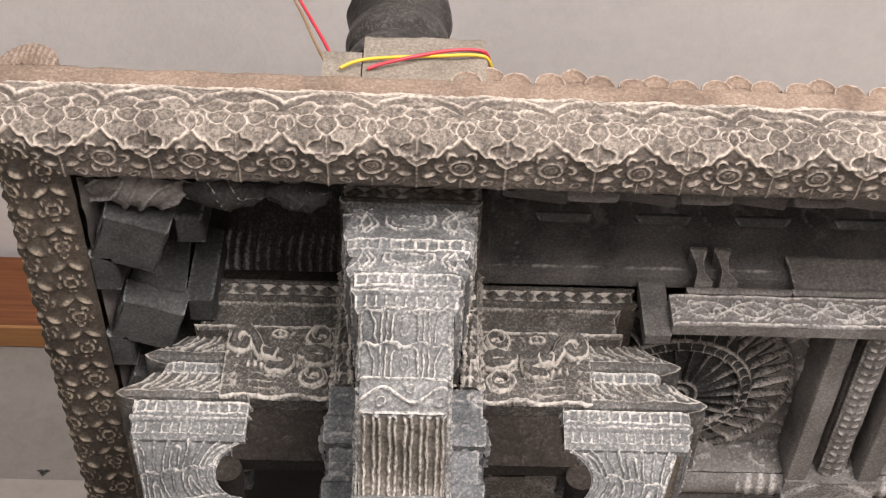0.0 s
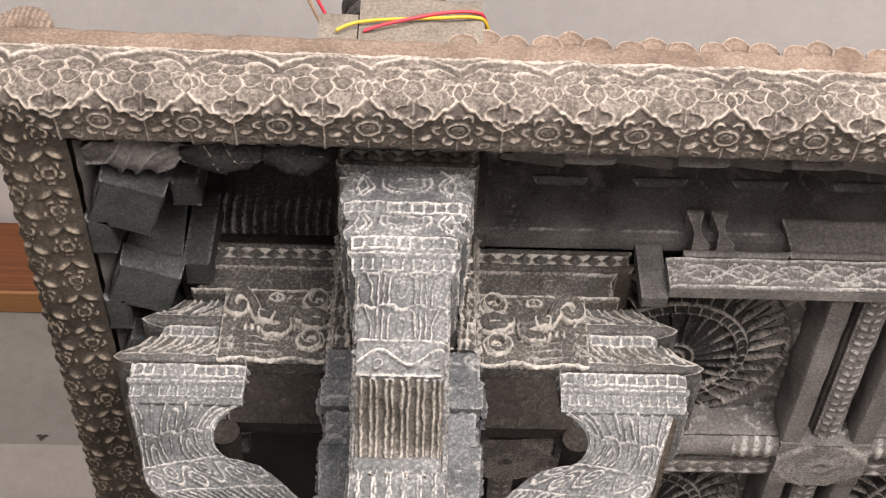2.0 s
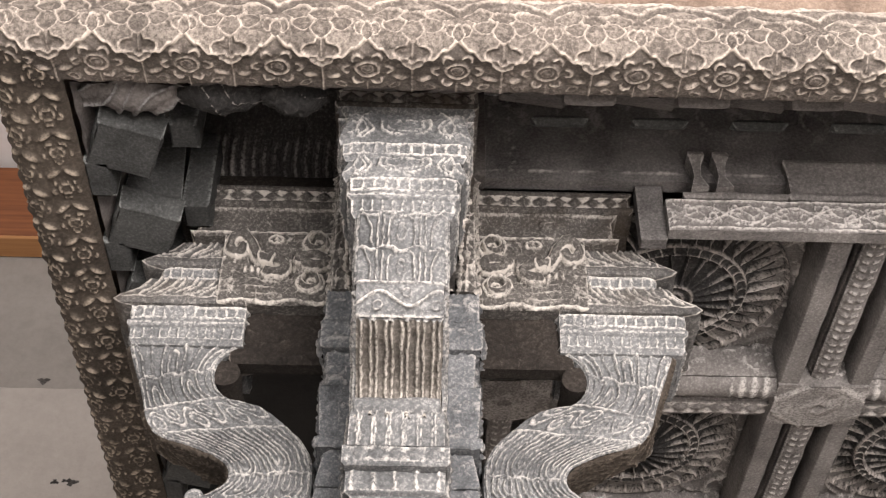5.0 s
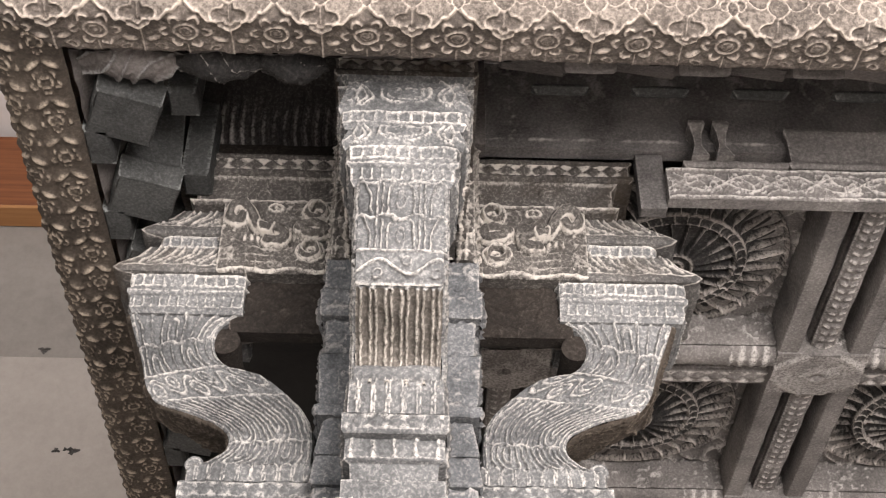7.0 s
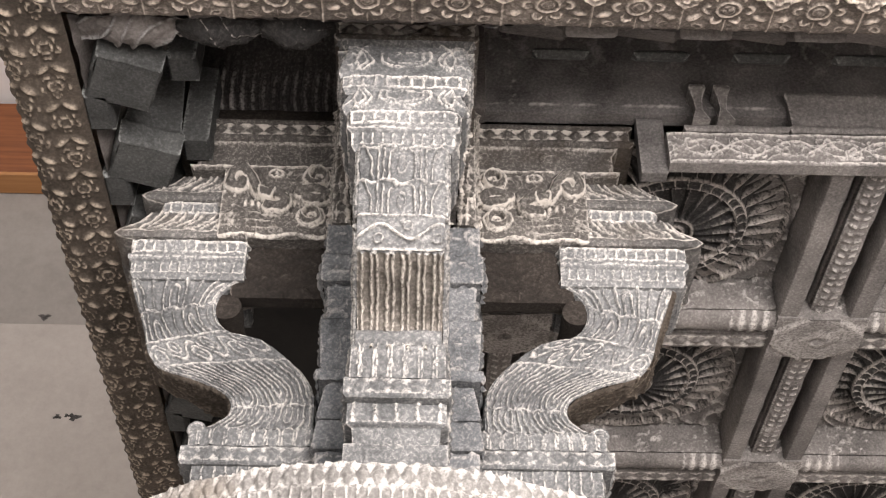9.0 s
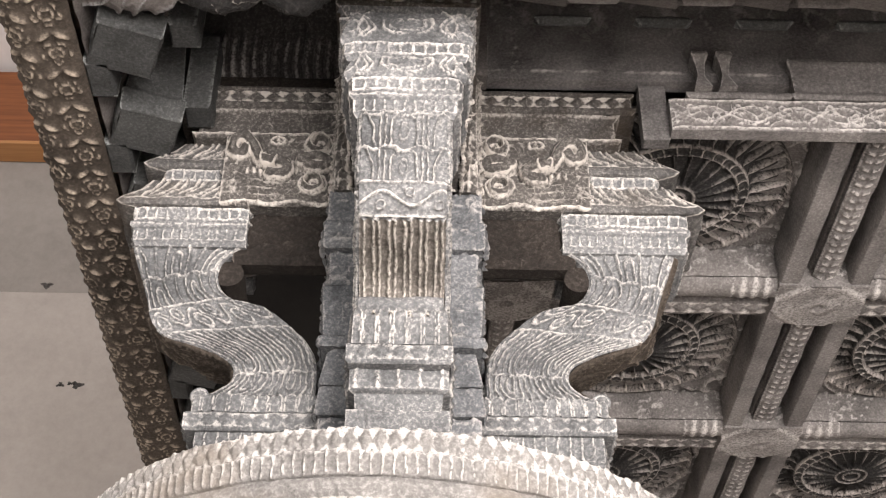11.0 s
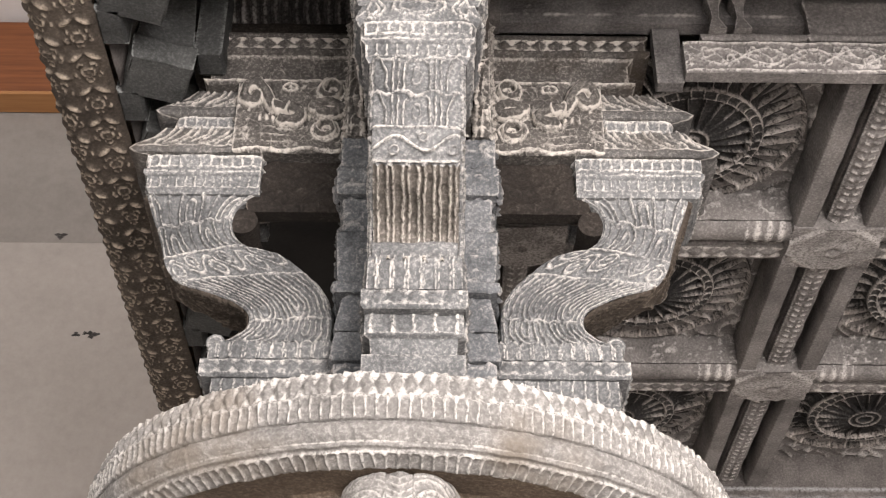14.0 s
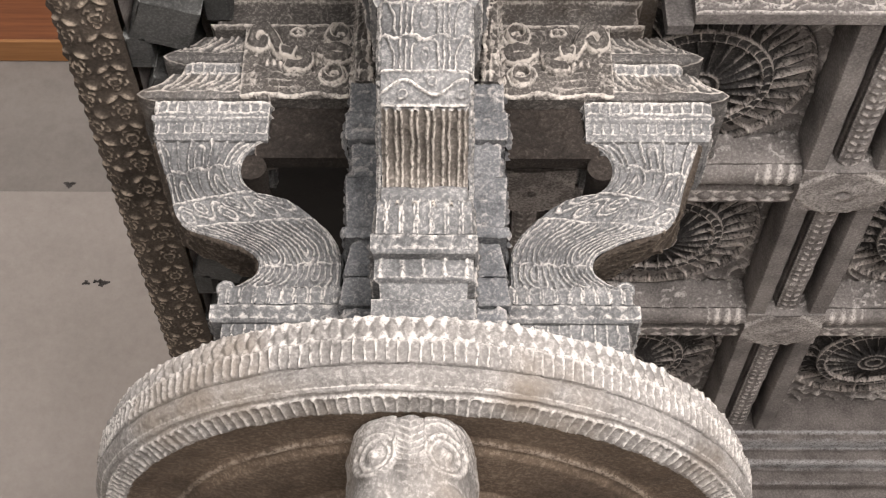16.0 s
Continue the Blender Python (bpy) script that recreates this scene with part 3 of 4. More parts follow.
# unseen slab, added so that no light falls in from above
Carving().box(-0.32, 1.5, -0.14, 1.52, 3.07, 3.11, step=0.2).make("light_blocking_slab", DARK, roof)


def panel_relief(U, s, z, side):
    line = ridge(z - 2.902 - 0.0006 * np.sin(U * 40), 0.0018) * (U < -0.14)
    line = np.maximum(line, ridge(U + 0.648, 0.002) * (z > 2.902) * (side == 0))
    streak = ridge(np.sin(U * 31 + 2 * np.sin(z * 40)) + np.sin(U * 83 + z * 25), 0.35) * clip01((z - 2.92) / 0.1)
    return 0.001 * line, np.maximum(line, 0.35 * streak)


Carving().box(0.346, 0.386, -0.095, -0.072, 2.775, 2.884, 0.002).make("beam_stop", PANEL, roof)
Carving().loft((0.115, 1.5, -0.10, -0.078), [(0, 2.886), (0, 3.07)], panel_relief, 0.006).make("wall_beam_front", PANEL, roof, "smooth blue-black wall beam")
Carving().box(0.096, 0.118, -0.115, -0.08, 2.88, 3.06, 0.002).make("beam_stop", DARK, roof)
# rafters under the front soffit and the battens between them
tilt = math.atan2(3.07 - 2.758, -0.11 - EAVE_Y)
for k in range(9):
    x = 0.165 + 0.149 * k
    c = Carving().box(-0.034, 0.034, 0.0, 0.40, -0.022, 0.0, 0.004, edge=0)
    c.turned(Matrix.Translation((x + 0.075, EAVE_Y + 0.012, 2.775)) @ Matrix.Rotation(tilt, 4, "X"))
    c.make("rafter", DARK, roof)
    # placed at the light spots; pale edges are highlights put into the wear
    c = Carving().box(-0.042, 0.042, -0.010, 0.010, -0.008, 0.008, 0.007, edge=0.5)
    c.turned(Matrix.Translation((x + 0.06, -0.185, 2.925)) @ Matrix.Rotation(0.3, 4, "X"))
    c.make("thin_strip", BLUE, roof)
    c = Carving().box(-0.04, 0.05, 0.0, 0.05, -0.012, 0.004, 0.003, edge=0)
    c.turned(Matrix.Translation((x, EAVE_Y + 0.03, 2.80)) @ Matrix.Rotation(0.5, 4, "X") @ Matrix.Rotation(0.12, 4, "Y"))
    c.make("thin_strip", DARK, roof)
# corbel blocks inside the left eave, each with a proud lower lip, and pale strips between them
for k in range(8):
    y = -0.285 + 0.165 * k
    m = Matrix.Translation((EAVE_X + 0.066 + 0.004 * math.sin(k * 2.1), y, 0)) @ Matrix.Rotation(0.34, 4, "Z")
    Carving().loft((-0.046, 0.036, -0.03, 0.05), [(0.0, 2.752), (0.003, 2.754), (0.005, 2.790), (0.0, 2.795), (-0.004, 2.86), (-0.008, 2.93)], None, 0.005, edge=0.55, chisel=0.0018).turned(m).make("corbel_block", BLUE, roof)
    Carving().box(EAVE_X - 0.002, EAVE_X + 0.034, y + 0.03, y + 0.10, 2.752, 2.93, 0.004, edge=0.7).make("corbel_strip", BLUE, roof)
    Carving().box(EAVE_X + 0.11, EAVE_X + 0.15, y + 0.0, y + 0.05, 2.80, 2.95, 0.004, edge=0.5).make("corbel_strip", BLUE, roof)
# rolled leaves under the front eave
for x, w, tw in ((-0.365, 0.07, 2.2), (-0.245, 0.06, -1.6), (-0.15, 0.045, -2.4)):
    u, v = np.linspace(-1, 1, 60)[None, :], np.linspace(0, np.pi, 30)[:, None]
    P = np.stack([x + w * u + 0 * v, -0.36 - 0.026 * np.cos(v) * np.sqrt(1 - 0.96 * u ** 2), 2.785 - 0.028 * np.sin(v) * np.sqrt(1 - 0.96 * u ** 2)], -1)
    r = ridge(np.sin((7 if x < -0.3 else 4) * u + tw * v + 0.8 * np.sin(5 * u)), 0.3 if x < -0.3 else 0.10)
    Carving().sheet(P, (0.007 if x < -0.3 else 0.003) * r, (0.8 if x < -0.3 else 0.6) * r, toward=(0, -0.3, -1), chisel=0.003).make("rolled_leaf", DARK if x < -0.3 else NEAR_BLACK, roof)
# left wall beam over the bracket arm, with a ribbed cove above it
# bearing beam nearly black: the shade of the recess put into its colour
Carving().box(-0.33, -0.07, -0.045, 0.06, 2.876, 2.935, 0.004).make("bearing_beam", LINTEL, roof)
u, v = np.linspace(-0.33, -0.07, 150)[None, :], np.linspace(0, 1, 30)[:, None]
P = np.stack([u + 0 * v, -0.03 - 0.10 * v ** 1.6 + 0 * u, 2.935 + 0.11 * v + 0 * u], -1)
r = np.abs(np.sin(u * 190 + 0.8 * np.sin(6 * v))) * clip01((0.75 - v) * 4)
# ribs paler towards the left end, the light on them put into the wear
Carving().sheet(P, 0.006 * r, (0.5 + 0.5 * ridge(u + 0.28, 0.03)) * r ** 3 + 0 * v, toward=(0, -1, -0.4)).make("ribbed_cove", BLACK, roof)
# side beam coloured near black for the shade inside the opening
Carving().box(-0.335, -0.09, 0.06, 1.5, 2.80, 3.06, step=0.05, edge=0).make("side_wall_beam", SHADE_BLACK, roof)


# ---- coffered canopy ceiling ----
def curls(U, V, k=80.0, w=0.24):
    f = np.sin(k * U + 1.7 * np.sin(k * 0.8 * V)) + np.sin(k * 0.9 * V + 1.7 * np.sin(k * 0.7 * U + 1))
    a = ridge(f, w)
    return 0.007 * a, 0.8 * a


CX, CY = (0.17, 0.71, 1.25), (-0.08, 0.342, 0.832, 1.325)
ZB = 2.79
c = Carving()
u, v = np.linspace(-0.1, 1.5, 290)[None, :], np.linspace(-0.06, 1.33, 250)[:, None]
P = np.stack([u + 0 * v, v + 0 * u, 2.872 + 0 * u * v], -1)
h, w = curls(P[..., 0], P[..., 1], 88, 0.42)
far_off = np.min([np.hypot(P[..., 0] - x, P[..., 1] - y) for x in (0.43, 0.97) for y in (0.121, 0.577, 1.0685)], axis=0)
h, w = h * clip01((far_off - 0.189) / 0.008), w * clip01((far_off - 0.189) / 0.008)
c.sheet(P, 1.3 * h, 1.1 * w, toward=(0, 0, -1), chisel=0.0008)
for x in CX:
    y0 = 0.10 if x < 0.3 else -0.08
    for s in (-1, 1):
        c.box(x + s * 0.06 - 0.018, x + s * 0.06 + 0.018, y0, 1.33, ZB, 2.87, 0.003, step=0.03)
    c.box(x - 0.045, x + 0.045, y0, 1.33, 2.852, 2.872, 0.002, step=0.03)
    u, v = np.linspace(-0.021, 0.021, 16)[None, :], np.arange(y0, 1.33, 0.003)[:, None]
    e = np.abs(u) / 0.021
    leafy = np.maximum(ridge(cell(v + 0.011 * e, 0.019), 0.0036) * (e < 0.72) * (e > 0.1), 0.5 * ridge(e, 0.05) + 0 * v)
    rim = ridge(e - 0.92, 0.12)
    P = np.stack([x + u + 0 * v, v + 0 * u, ZB + 0.012 + 0.003 * e ** 4 + 0 * v], -1)
    c.sheet(P, 0.004 * leafy, np.maximum(leafy * 0.95, 0.5 * rim + 0 * v), toward=(0, 0, -1))
    c.box(x - 0.022, x + 0.022, y0, 1.33, ZB + 0.026, 2.84, 0.001, step=0.03)
for y in CY[1:3]:
    # half-round rod, lozenge strip and back fillet of the cross beams
    c.box(-0.1, 1.5, y - 0.055, y + 0.055, ZB + 0.018, 2.872, 0.003, lambda U, s, z, side: tuple(0.9 * q for q in curls(U, z * 1.3, 165, 0.33)) if side == 0 else (0 * U, 0 * U), step=0.007)
    u, a = np.arange(-0.1, 1.5, 0.004)[None, :], np.linspace(0.15, np.pi, 18)[:, None]
    nearpad = np.min([np.abs(u - x) for x in CX], axis=0)
    ring = (np.abs(np.sin(nearpad * 150)) * (nearpad > 0.075) * (nearpad < 0.155)) ** 2
    P = np.stack([u + 0 * a, y - 0.028 - 0.024 * np.cos(a) + 0 * u, ZB + 0.018 - 0.020 * np.sin(a) + 0 * u], -1)
    c.sheet(P, 0.003 * ring + 0 * a, 0.75 * ring + 0.25 * ridge(a - 1.2, 0.3), toward=(0, -0.3, -1))
    u, v = np.arange(-0.1, 1.5, 0.003)[None, :], np.linspace(0, 0.04, 14)[:, None]
    P = np.stack([u + 0 * v, y + 0.012 + v + 0 * u, ZB + 0.010 + 0 * u * v], -1)
    c.sheet(P, *lozenges(u + 0 * v, v + 0 * u, 0.032, 0.006, 0.034), toward=(0, 0, -1))
    c.box(-0.1, 1.5, y + 0.008, y + 0.055, ZB + 0.0115, ZB + 0.02, 0.001, step=0.05)
    for x in CX:
        # plate over the crossing, with a shallow boss
        k, t = np.linspace(-1, 1, 30)[None, :], np.linspace(-1, 1, 30)[:, None]
        dd = np.abs(k) ** 1.3 + np.abs(t) ** 1.3
        boss = 0.006 * ridge(dd, 0.28) - 0.004 * ridge(dd, 0.10)
        P = np.stack([x + 0.078 * k + 0 * t, y + 0.058 * t + 0 * k, ZB - 0.008 + 0.004 * (dd > 1.25)], -1)
        c.sheet(P, boss - 0.008 * ridge(np.hypot(k, t), 0.09), (0.40 + 0.25 * ridge(dd - 1.2, 0.12)) * (1 - ridge(np.hypot(k, t), 0.12)), toward=(0, 0, -1), chisel=0.0012)
        c.box(x - 0.078, x + 0.078, y - 0.058, y + 0.058, ZB - 0.004, 2.84, 0.003, step=0.03)


def rosette(c, x, y, R=0.192, deep=0.05):
    r, a = np.concatenate([np.linspace(0.02, 0.5, 30), np.linspace(0.51, 0.63, 14), np.linspace(0.64, 1.0, 26)])[:, None], np.linspace(0, 2 * np.pi, 577 if y < 0.9 else 361)[None, :]
    # the petals lean round the bowl
    turn = a - (r - 0.5) / 9
    outer, inner = np.abs(np.sin(16 * a)), np.abs(np.sin(11 * a))
    z = 2.867 - deep * (1 - r ** 2) * 0.6 + 0 * a
    big = (r > 0.635) & (r < 0.985)
    mid = (r > 0.19) & (r < 0.53)
    # sharp crests between hollow petals, spreading to a point at the rim
    crest = ridge(outer, (0.085 + 0.30 * clip01((r - 0.86) / 0.12) ** 2) / r)
    crest2 = ridge(inner, 0.05 / r + 0.02)
    fade = clip01((r - 0.63) * 16)
    h = (0.024 * crest - 0.013 * (1 - outer) - 0.010) * big * fade + (0.014 * crest2 - 0.006) * mid
    w = (0.75 + 0.25 * clip01((r - 0.72) / 0.2)) * crest ** 1.3 * big + 0.75 * crest2 * mid * clip01((r - 0.22) * 5)
    for q in (0.535, 0.625):
        h, w = h + 0.006 * ridge(r - q, 0.014), np.maximum(w, 0.75 * ridge(r - q, 0.013) + 0 * a)
    band = clip01((0.05 - np.abs(r - 0.58)) * 60)
    bar = ridge(np.abs(np.sin(17 * a)), 0.16)
    h, w = h + band * (0.004 + 0.004 * bar), np.maximum(w, band * (0.22 + 0.6 * bar))
    rim = ridge(r - 0.985, 0.016)
    h, w = h + 0.008 * rim, np.maximum(w, 0.7 * rim)
    for q in (0.09, 0.17):
        h, w = h + 0.008 * ridge(r - q, 0.02), np.maximum(w, 0.6 * ridge(r - q, 0.018) + 0 * a)
    P = np.stack([x + R * r * np.cos(turn), y + R * r * np.sin(turn), z], -1)
    c.sheet(P, h, w, toward=(0, 0, -1), chisel=0.0002)


ceil_ob = tagged(c.make("ceiling_canopy", CEIL), "dark carved stone coffered ceiling with lotus rosettes", "ceiling", "", "structure")
# rosettes in near-black stone, standing in for shade between the petals
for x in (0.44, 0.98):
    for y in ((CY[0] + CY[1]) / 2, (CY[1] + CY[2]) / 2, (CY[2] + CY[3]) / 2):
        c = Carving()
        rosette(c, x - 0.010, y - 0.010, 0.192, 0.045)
        c.make("rosette", NEAR_BLACK, ceil_ob, "lotus rosette with shade-dark hollows and pale worn petal edges")

# edge beams of the ceiling
edge = thing("edge_beam", "dark stone edge beam with a raised scroll band", "beam")


def scroll_band(U, s, z, side):
    """Two crossing wavy stems with leaf curls between plain rails."""
    if side:
        return 0 * U, 0 * U
    y = (z - 2.8095) / 0.024
    a = np.maximum(ridge(y - 0.62 * np.sin(2 * np.pi * U / 0.135), 0.11), ridge(y + 0.62 * np.sin(2 * np.pi * U / 0.135), 0.11))
    for k in range(4):
        c, m = cell(U, 0.135, 0.135 * (k + 0.5) / 4) / 0.024, (0.30, -0.34, 0.36, -0.28)[k]
        r, ang = np.hypot(c, y - m), np.arctan2(y - m, c)
        a = np.maximum(a, ridge(r - 0.36 - 0.09 * np.cos(3 * ang + k), 0.085))
    leafy = 1.2 * curls(U + 0.02 * np.sin(U * 9), z, 170, 0.24)[1]
    a = np.maximum(a, 0.9 * leafy) * clip01((0.94 - np.abs(y)) * 10)
    a = np.maximum(a, np.maximum(ridge(y - 1.1, 0.10), ridge(y + 1.1, 0.10)))
    return 0.005 * a, a


Carving().loft((0.386, 1.5, -0.112, -0.092), [(0, 2.779), (0, 2.840)], scroll_band, 0.0014).make("scroll_band", CEIL, edge, "grey band carved with a scrolling vine")
Carving().loft((0.575, 1.5, -0.113, -0.02), [(0.0, 2.843), (0.004, 2.846), (0.004, 2.852), (-0.002, 2.857), (-0.001, 2.905), (0.003, 2.918), (0.0, 2.926)], None, 0.008).make("plain_band", CEIL, edge, "plain grey upper band")
for x in (0.437, 0.474):
    Carving().loft((x - 0.008, x + 0.008, -0.125, -0.10), [(0.005, 2.851), (0.002, 2.862), (-0.003, 2.880), (-0.001, 2.902), (0.005, 2.917), (0.003, 2.925)], None, 0.005).make("stub_post", CEIL, edge)
Carving().box(0.412, 0.570, -0.118, -0.09, 2.8405, 2.853, 0.003).make("stub_base", CEIL, edge)

def far_bands(U, s, z, side):
    a = sum(ridge(z - q, 0.0042) for q in (2.664, 2.696, 2.712, 2.744, 2.760, 2.782))
    return 0.003 * a, 1.1 * a


far = tagged(Carving().loft((0.2, 1.5, 1.33, 1.5), [(-0.03, 2.60), (-0.03, 2.655), (0.0, 2.66), (0.0, 2.69), (-0.025, 2.694), (-0.025, 2.708), (0.004, 2.714), (0.008, 2.738), (-0.02, 2.742), (-0.02, 2.758), (0.012, 2.764), (0.012, 2.80), (0.0, 3.07)], far_bands, 0.010).make("far_edge_beam", DARK), "dark moulded stone lintel at the back of the canopy", "lintel")

# ---- pillar: shaft, round abacus, mask ----
pillar = thing("stone_pillar", "carved stone pillar with a wide round abacus", "pillar")
DISC = [(0.361, 2.0335), (0.3625, 2.0337), (0.364, 2.034), (0.384, 2.042), (0.386, 2.044), (0.391, 2.0445), (0.392, 2.049), (0.394, 2.050), (0.398, 2.055), (0.399, 2.061), (0.397, 2.068), (0.3925, 2.070), (0.397, 2.072), (0.398, 2.096), (0.395, 2.0975), (0.390, 2.1255), (0.382, 2.127), (0.335, 2.127)]
LEAN = Matrix(((1, 0, 0, 0), (0, 1, 0, 0), (-0.035, 0, 1, 0), (0, 0, 0, 1)))  # the old abacus has settled to one side
_at = np.r_[0, np.cumsum(np.hypot(*np.diff(np.array(DISC) * [0.986, 1], axis=0).T))]


def disc_relief(A, S, R):
    L, round_ = A * 0.39, 2 * np.pi * 0.39
    f1 = posts(L, -S, round_ / 196, -_at[3], -_at[2], 0.0035)
    f2 = posts(L, -S, round_ / 220, -_at[13], -_at[12], 0.0035)
    lo = lozenges(L, S, round_ / 160, _at[14], _at[15], 0.005)
    t = sum(ridge(S - _at[k], 0.0016) for k in (3, 6, 13, 15)) - 0.5 * ridge(S - _at[11], 0.003)
    return add(f1, f2, lo, (0.0008 * t, clip01(0.8 * t)))


disc = Carving().lathe([(r * 0.986, z) for r, z in DISC], relief=disc_relief, around=1600, step=0.0019).turned(LEAN).make("abacus", PALE, pillar, "pale dusty round abacus with fluted rim")


Carving().lathe([(0.34, 2.1265), (0.2, 2.1265), (0.05, 2.1265)], around=120, step=0.03).turned(LEAN).make("abacus_top", PALE, pillar)


def under(A, S, R):
    a = ridge(R - 0.297, 0.004) + ridge(R - 0.20, 0.003)
    return 0.004 * a, 0.6 * a


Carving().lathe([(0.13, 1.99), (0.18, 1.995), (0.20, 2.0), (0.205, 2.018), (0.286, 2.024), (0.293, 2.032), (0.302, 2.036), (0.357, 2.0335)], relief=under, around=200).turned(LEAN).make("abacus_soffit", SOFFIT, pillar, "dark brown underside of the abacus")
Carving().lathe([(0.17, 0.0), (0.17, 0.25), (0.135, 0.30), (0.13, 1.6), (0.15, 1.65), (0.13, 1.70), (0.125, 1.95), (0.14, 1.995)], around=64, step=0.02).make("shaft", PALE, pillar)
Carving().box(-0.165, 0.165, -0.165, 0.165, 1.955, 1.995, 0.004).make("neck_plate", BRACKET, pillar)

# plain carved mask under the rim
a, b = np.linspace(-1, 1, 160)[None, :], np.linspace(-1, 1, 160)[:, None]
q = np.sqrt(clip01(1 - np.abs(a) ** 3.4)) * np.sqrt(clip01(1 - np.abs(b) ** 14))
P = np.stack([-0.010 + 0.068 * a + 0 * b, -0.20 - 0.168 * q * (1 - 0.06 * clip01(b) ** 2), 1.952 + 0.091 * b + 0 * a], -1)
h, w = 0 * q, 0 * q
for s in (-1, 1):
    r = np.hypot((a - s * 0.48) * 1.0, (b - 0.37) * 1.15)
    for q0, wd, ht in ((0.27, 0.04, 0.005), (0.19, 0.03, 0.003), (0.0, 0.10, 0.007)):
        h, w = h + ht * ridge(r - q0, wd), np.maximum(w, 0.7 * ridge(r - q0, wd))
    r2 = np.hypot((a - s * 0.42), (b - 0.42) * 1.1)
    for q0 in (0.36, 0.43, 0.50, 0.57, 0.64):
        m = ridge(r2 - q0, 0.025) * (b > 0.42) * (np.abs(a) > 0.2)
        h, w = h + 0.003 * m, np.maximum(w, 0.7 * m)
    cheek = np.hypot((a - s * 0.55), (b + 0.25))
    h, w = h + 0.012 * ridge(cheek, 0.3), np.maximum(w, 0.5 * ridge(cheek - 0.3, 0.04))
nose = ridge(a, 0.10) * clip01((0.93 - b) * 6) * (b > 0.0)
h = (h + 0.004 * nose + 0.02 * ridge(np.hypot(a, (b - 0.08)), 0.22)) * clip01(q * 4)
herring = ridge(np.sin(36 * b - 20 * np.abs(a)), 0.5) * (np.abs(a) < 0.19) * clip01((0.93 - b) * 6) * (b > 0.05)
h, w = h + 0.004 * herring, np.maximum(w, 0.85 * herring)
Carving().sheet(P, h, w, toward=(0, -1, 0)).box(-0.075, 0.057, -0.2, -0.1, 1.87, 2.02, 0.01).make("mask", PALE, pillar)

# ---- the cross-shaped bracket capital ----
bracket = thing("bracket_capital", "grey stone cross-shaped bracket capital with S-curved carved arms", "bracket", (0, 0, 0))
OUT = np.array([(0.266, 2.338), (0.258, 2.353), (0.238, 2.364), (0.221, 2.383), (0.228, 2.407), (0.268, 2.429), (0.318, 2.446), (0.337, 2.468), (0.345, 2.490), (0.353, 2.518), (0.368, 2.558), (0.381, 2.596)])
FRONT_OUT = np.vstack([OUT[:7], [(0.333, 2.464), (0.338, 2.488), (0.341, 2.518), (0.343, 2.556), (0.345, 2.590)]])  # the front arm stands steeper
INN = np.array([(0.112, 2.335), (0.112, 2.352), (0.112, 2.370), (0.112, 2.390), (0.114, 2.411), (0.124, 2.434), (0.145, 2.459), (0.190, 2.496), (0.238, 2.511), (0.256, 2.540), (0.250, 2.572), (0.224, 2.596)])


def smooth_line(pts, t):
    """Catmull-Rom through the points at parameters t."""
    p = np.vstack([2 * pts[0] - pts[1], pts, 2 * pts[-1] - pts[-2]])
    i = np.clip(t.astype(int), 0, len(pts) - 2)
    f = (t - i)[:, None]
    a, b, c, d = p[i], p[i + 1], p[i + 2], p[i + 3]
    return 0.5 * (2 * b + (c - a) * f + (2 * a - 5 * b + 4 * c - d) * f ** 2 + (3 * b - a - 3 * c + d) * f ** 3)


def arm_face(s, v):
    """Flowing raised lines along the arm, with a vine band across the middle and scalloped breaks."""
    band = (s > 6.05) & (s < 7.95)
    def loops(pitch, phase, end, gaps, wide):
        """Nested loops side by side, closed where end is above nought."""
        f = np.abs(cell(v + 0.012 * np.sin(s * 2.3), pitch, phase))
        nest = np.hypot(f, 0.6 * gaps[-1] * clip01(end))
        return np.maximum.reduce([ridge(nest - q, wide) for q in gaps] + [0.7 * ridge(f - pitch / 2, wide)])

    low = loops(0.46, 0.27, 2.1 - s, (0.035, 0.10, 0.165), 0.0145)
    belly = loops(0.40, 0.22, 4.2 - s, (0.03, 0.09, 0.145), 0.0145)
    mid = loops(0.46, 0.20, (s - 8.4) * 1.2, (0.045, 0.11), 0.016)
    high = loops(0.46, 0.43, (s - 10.0) * 1.2, (0.05, 0.12), 0.016)
    a = np.where(s < 3.0, low, np.where(s < 7, belly, np.where(s < 9.35, mid, high)))
    cuts = np.maximum.reduce([ridge(s - 3.0 - 0.22 * np.abs(np.sin(v * np.pi * 4.5)), 0.07), ridge(s - 9.3 - 0.2 * np.abs(np.sin(v * np.pi * 3.7)), 0.07), ridge(s - 0.35 - 0.3 * np.abs(np.sin(v * np.pi * 4.5)), 0.08)])
    hv, wv = vine(v * 7.8, s, 2.6, 6.08, 7.92, 0.006)
    a = np.maximum.reduce([a, cuts, ridge(v - 0.03, 0.015), ridge(v - 0.97, 0.015)])
    calm = clip01(v / 0.05) * clip01((1 - v) / 0.04)
    return np.where(band, hv, 0.0075 * a) * calm, np.where(band, 0.85 * wv, 0.72 * a)


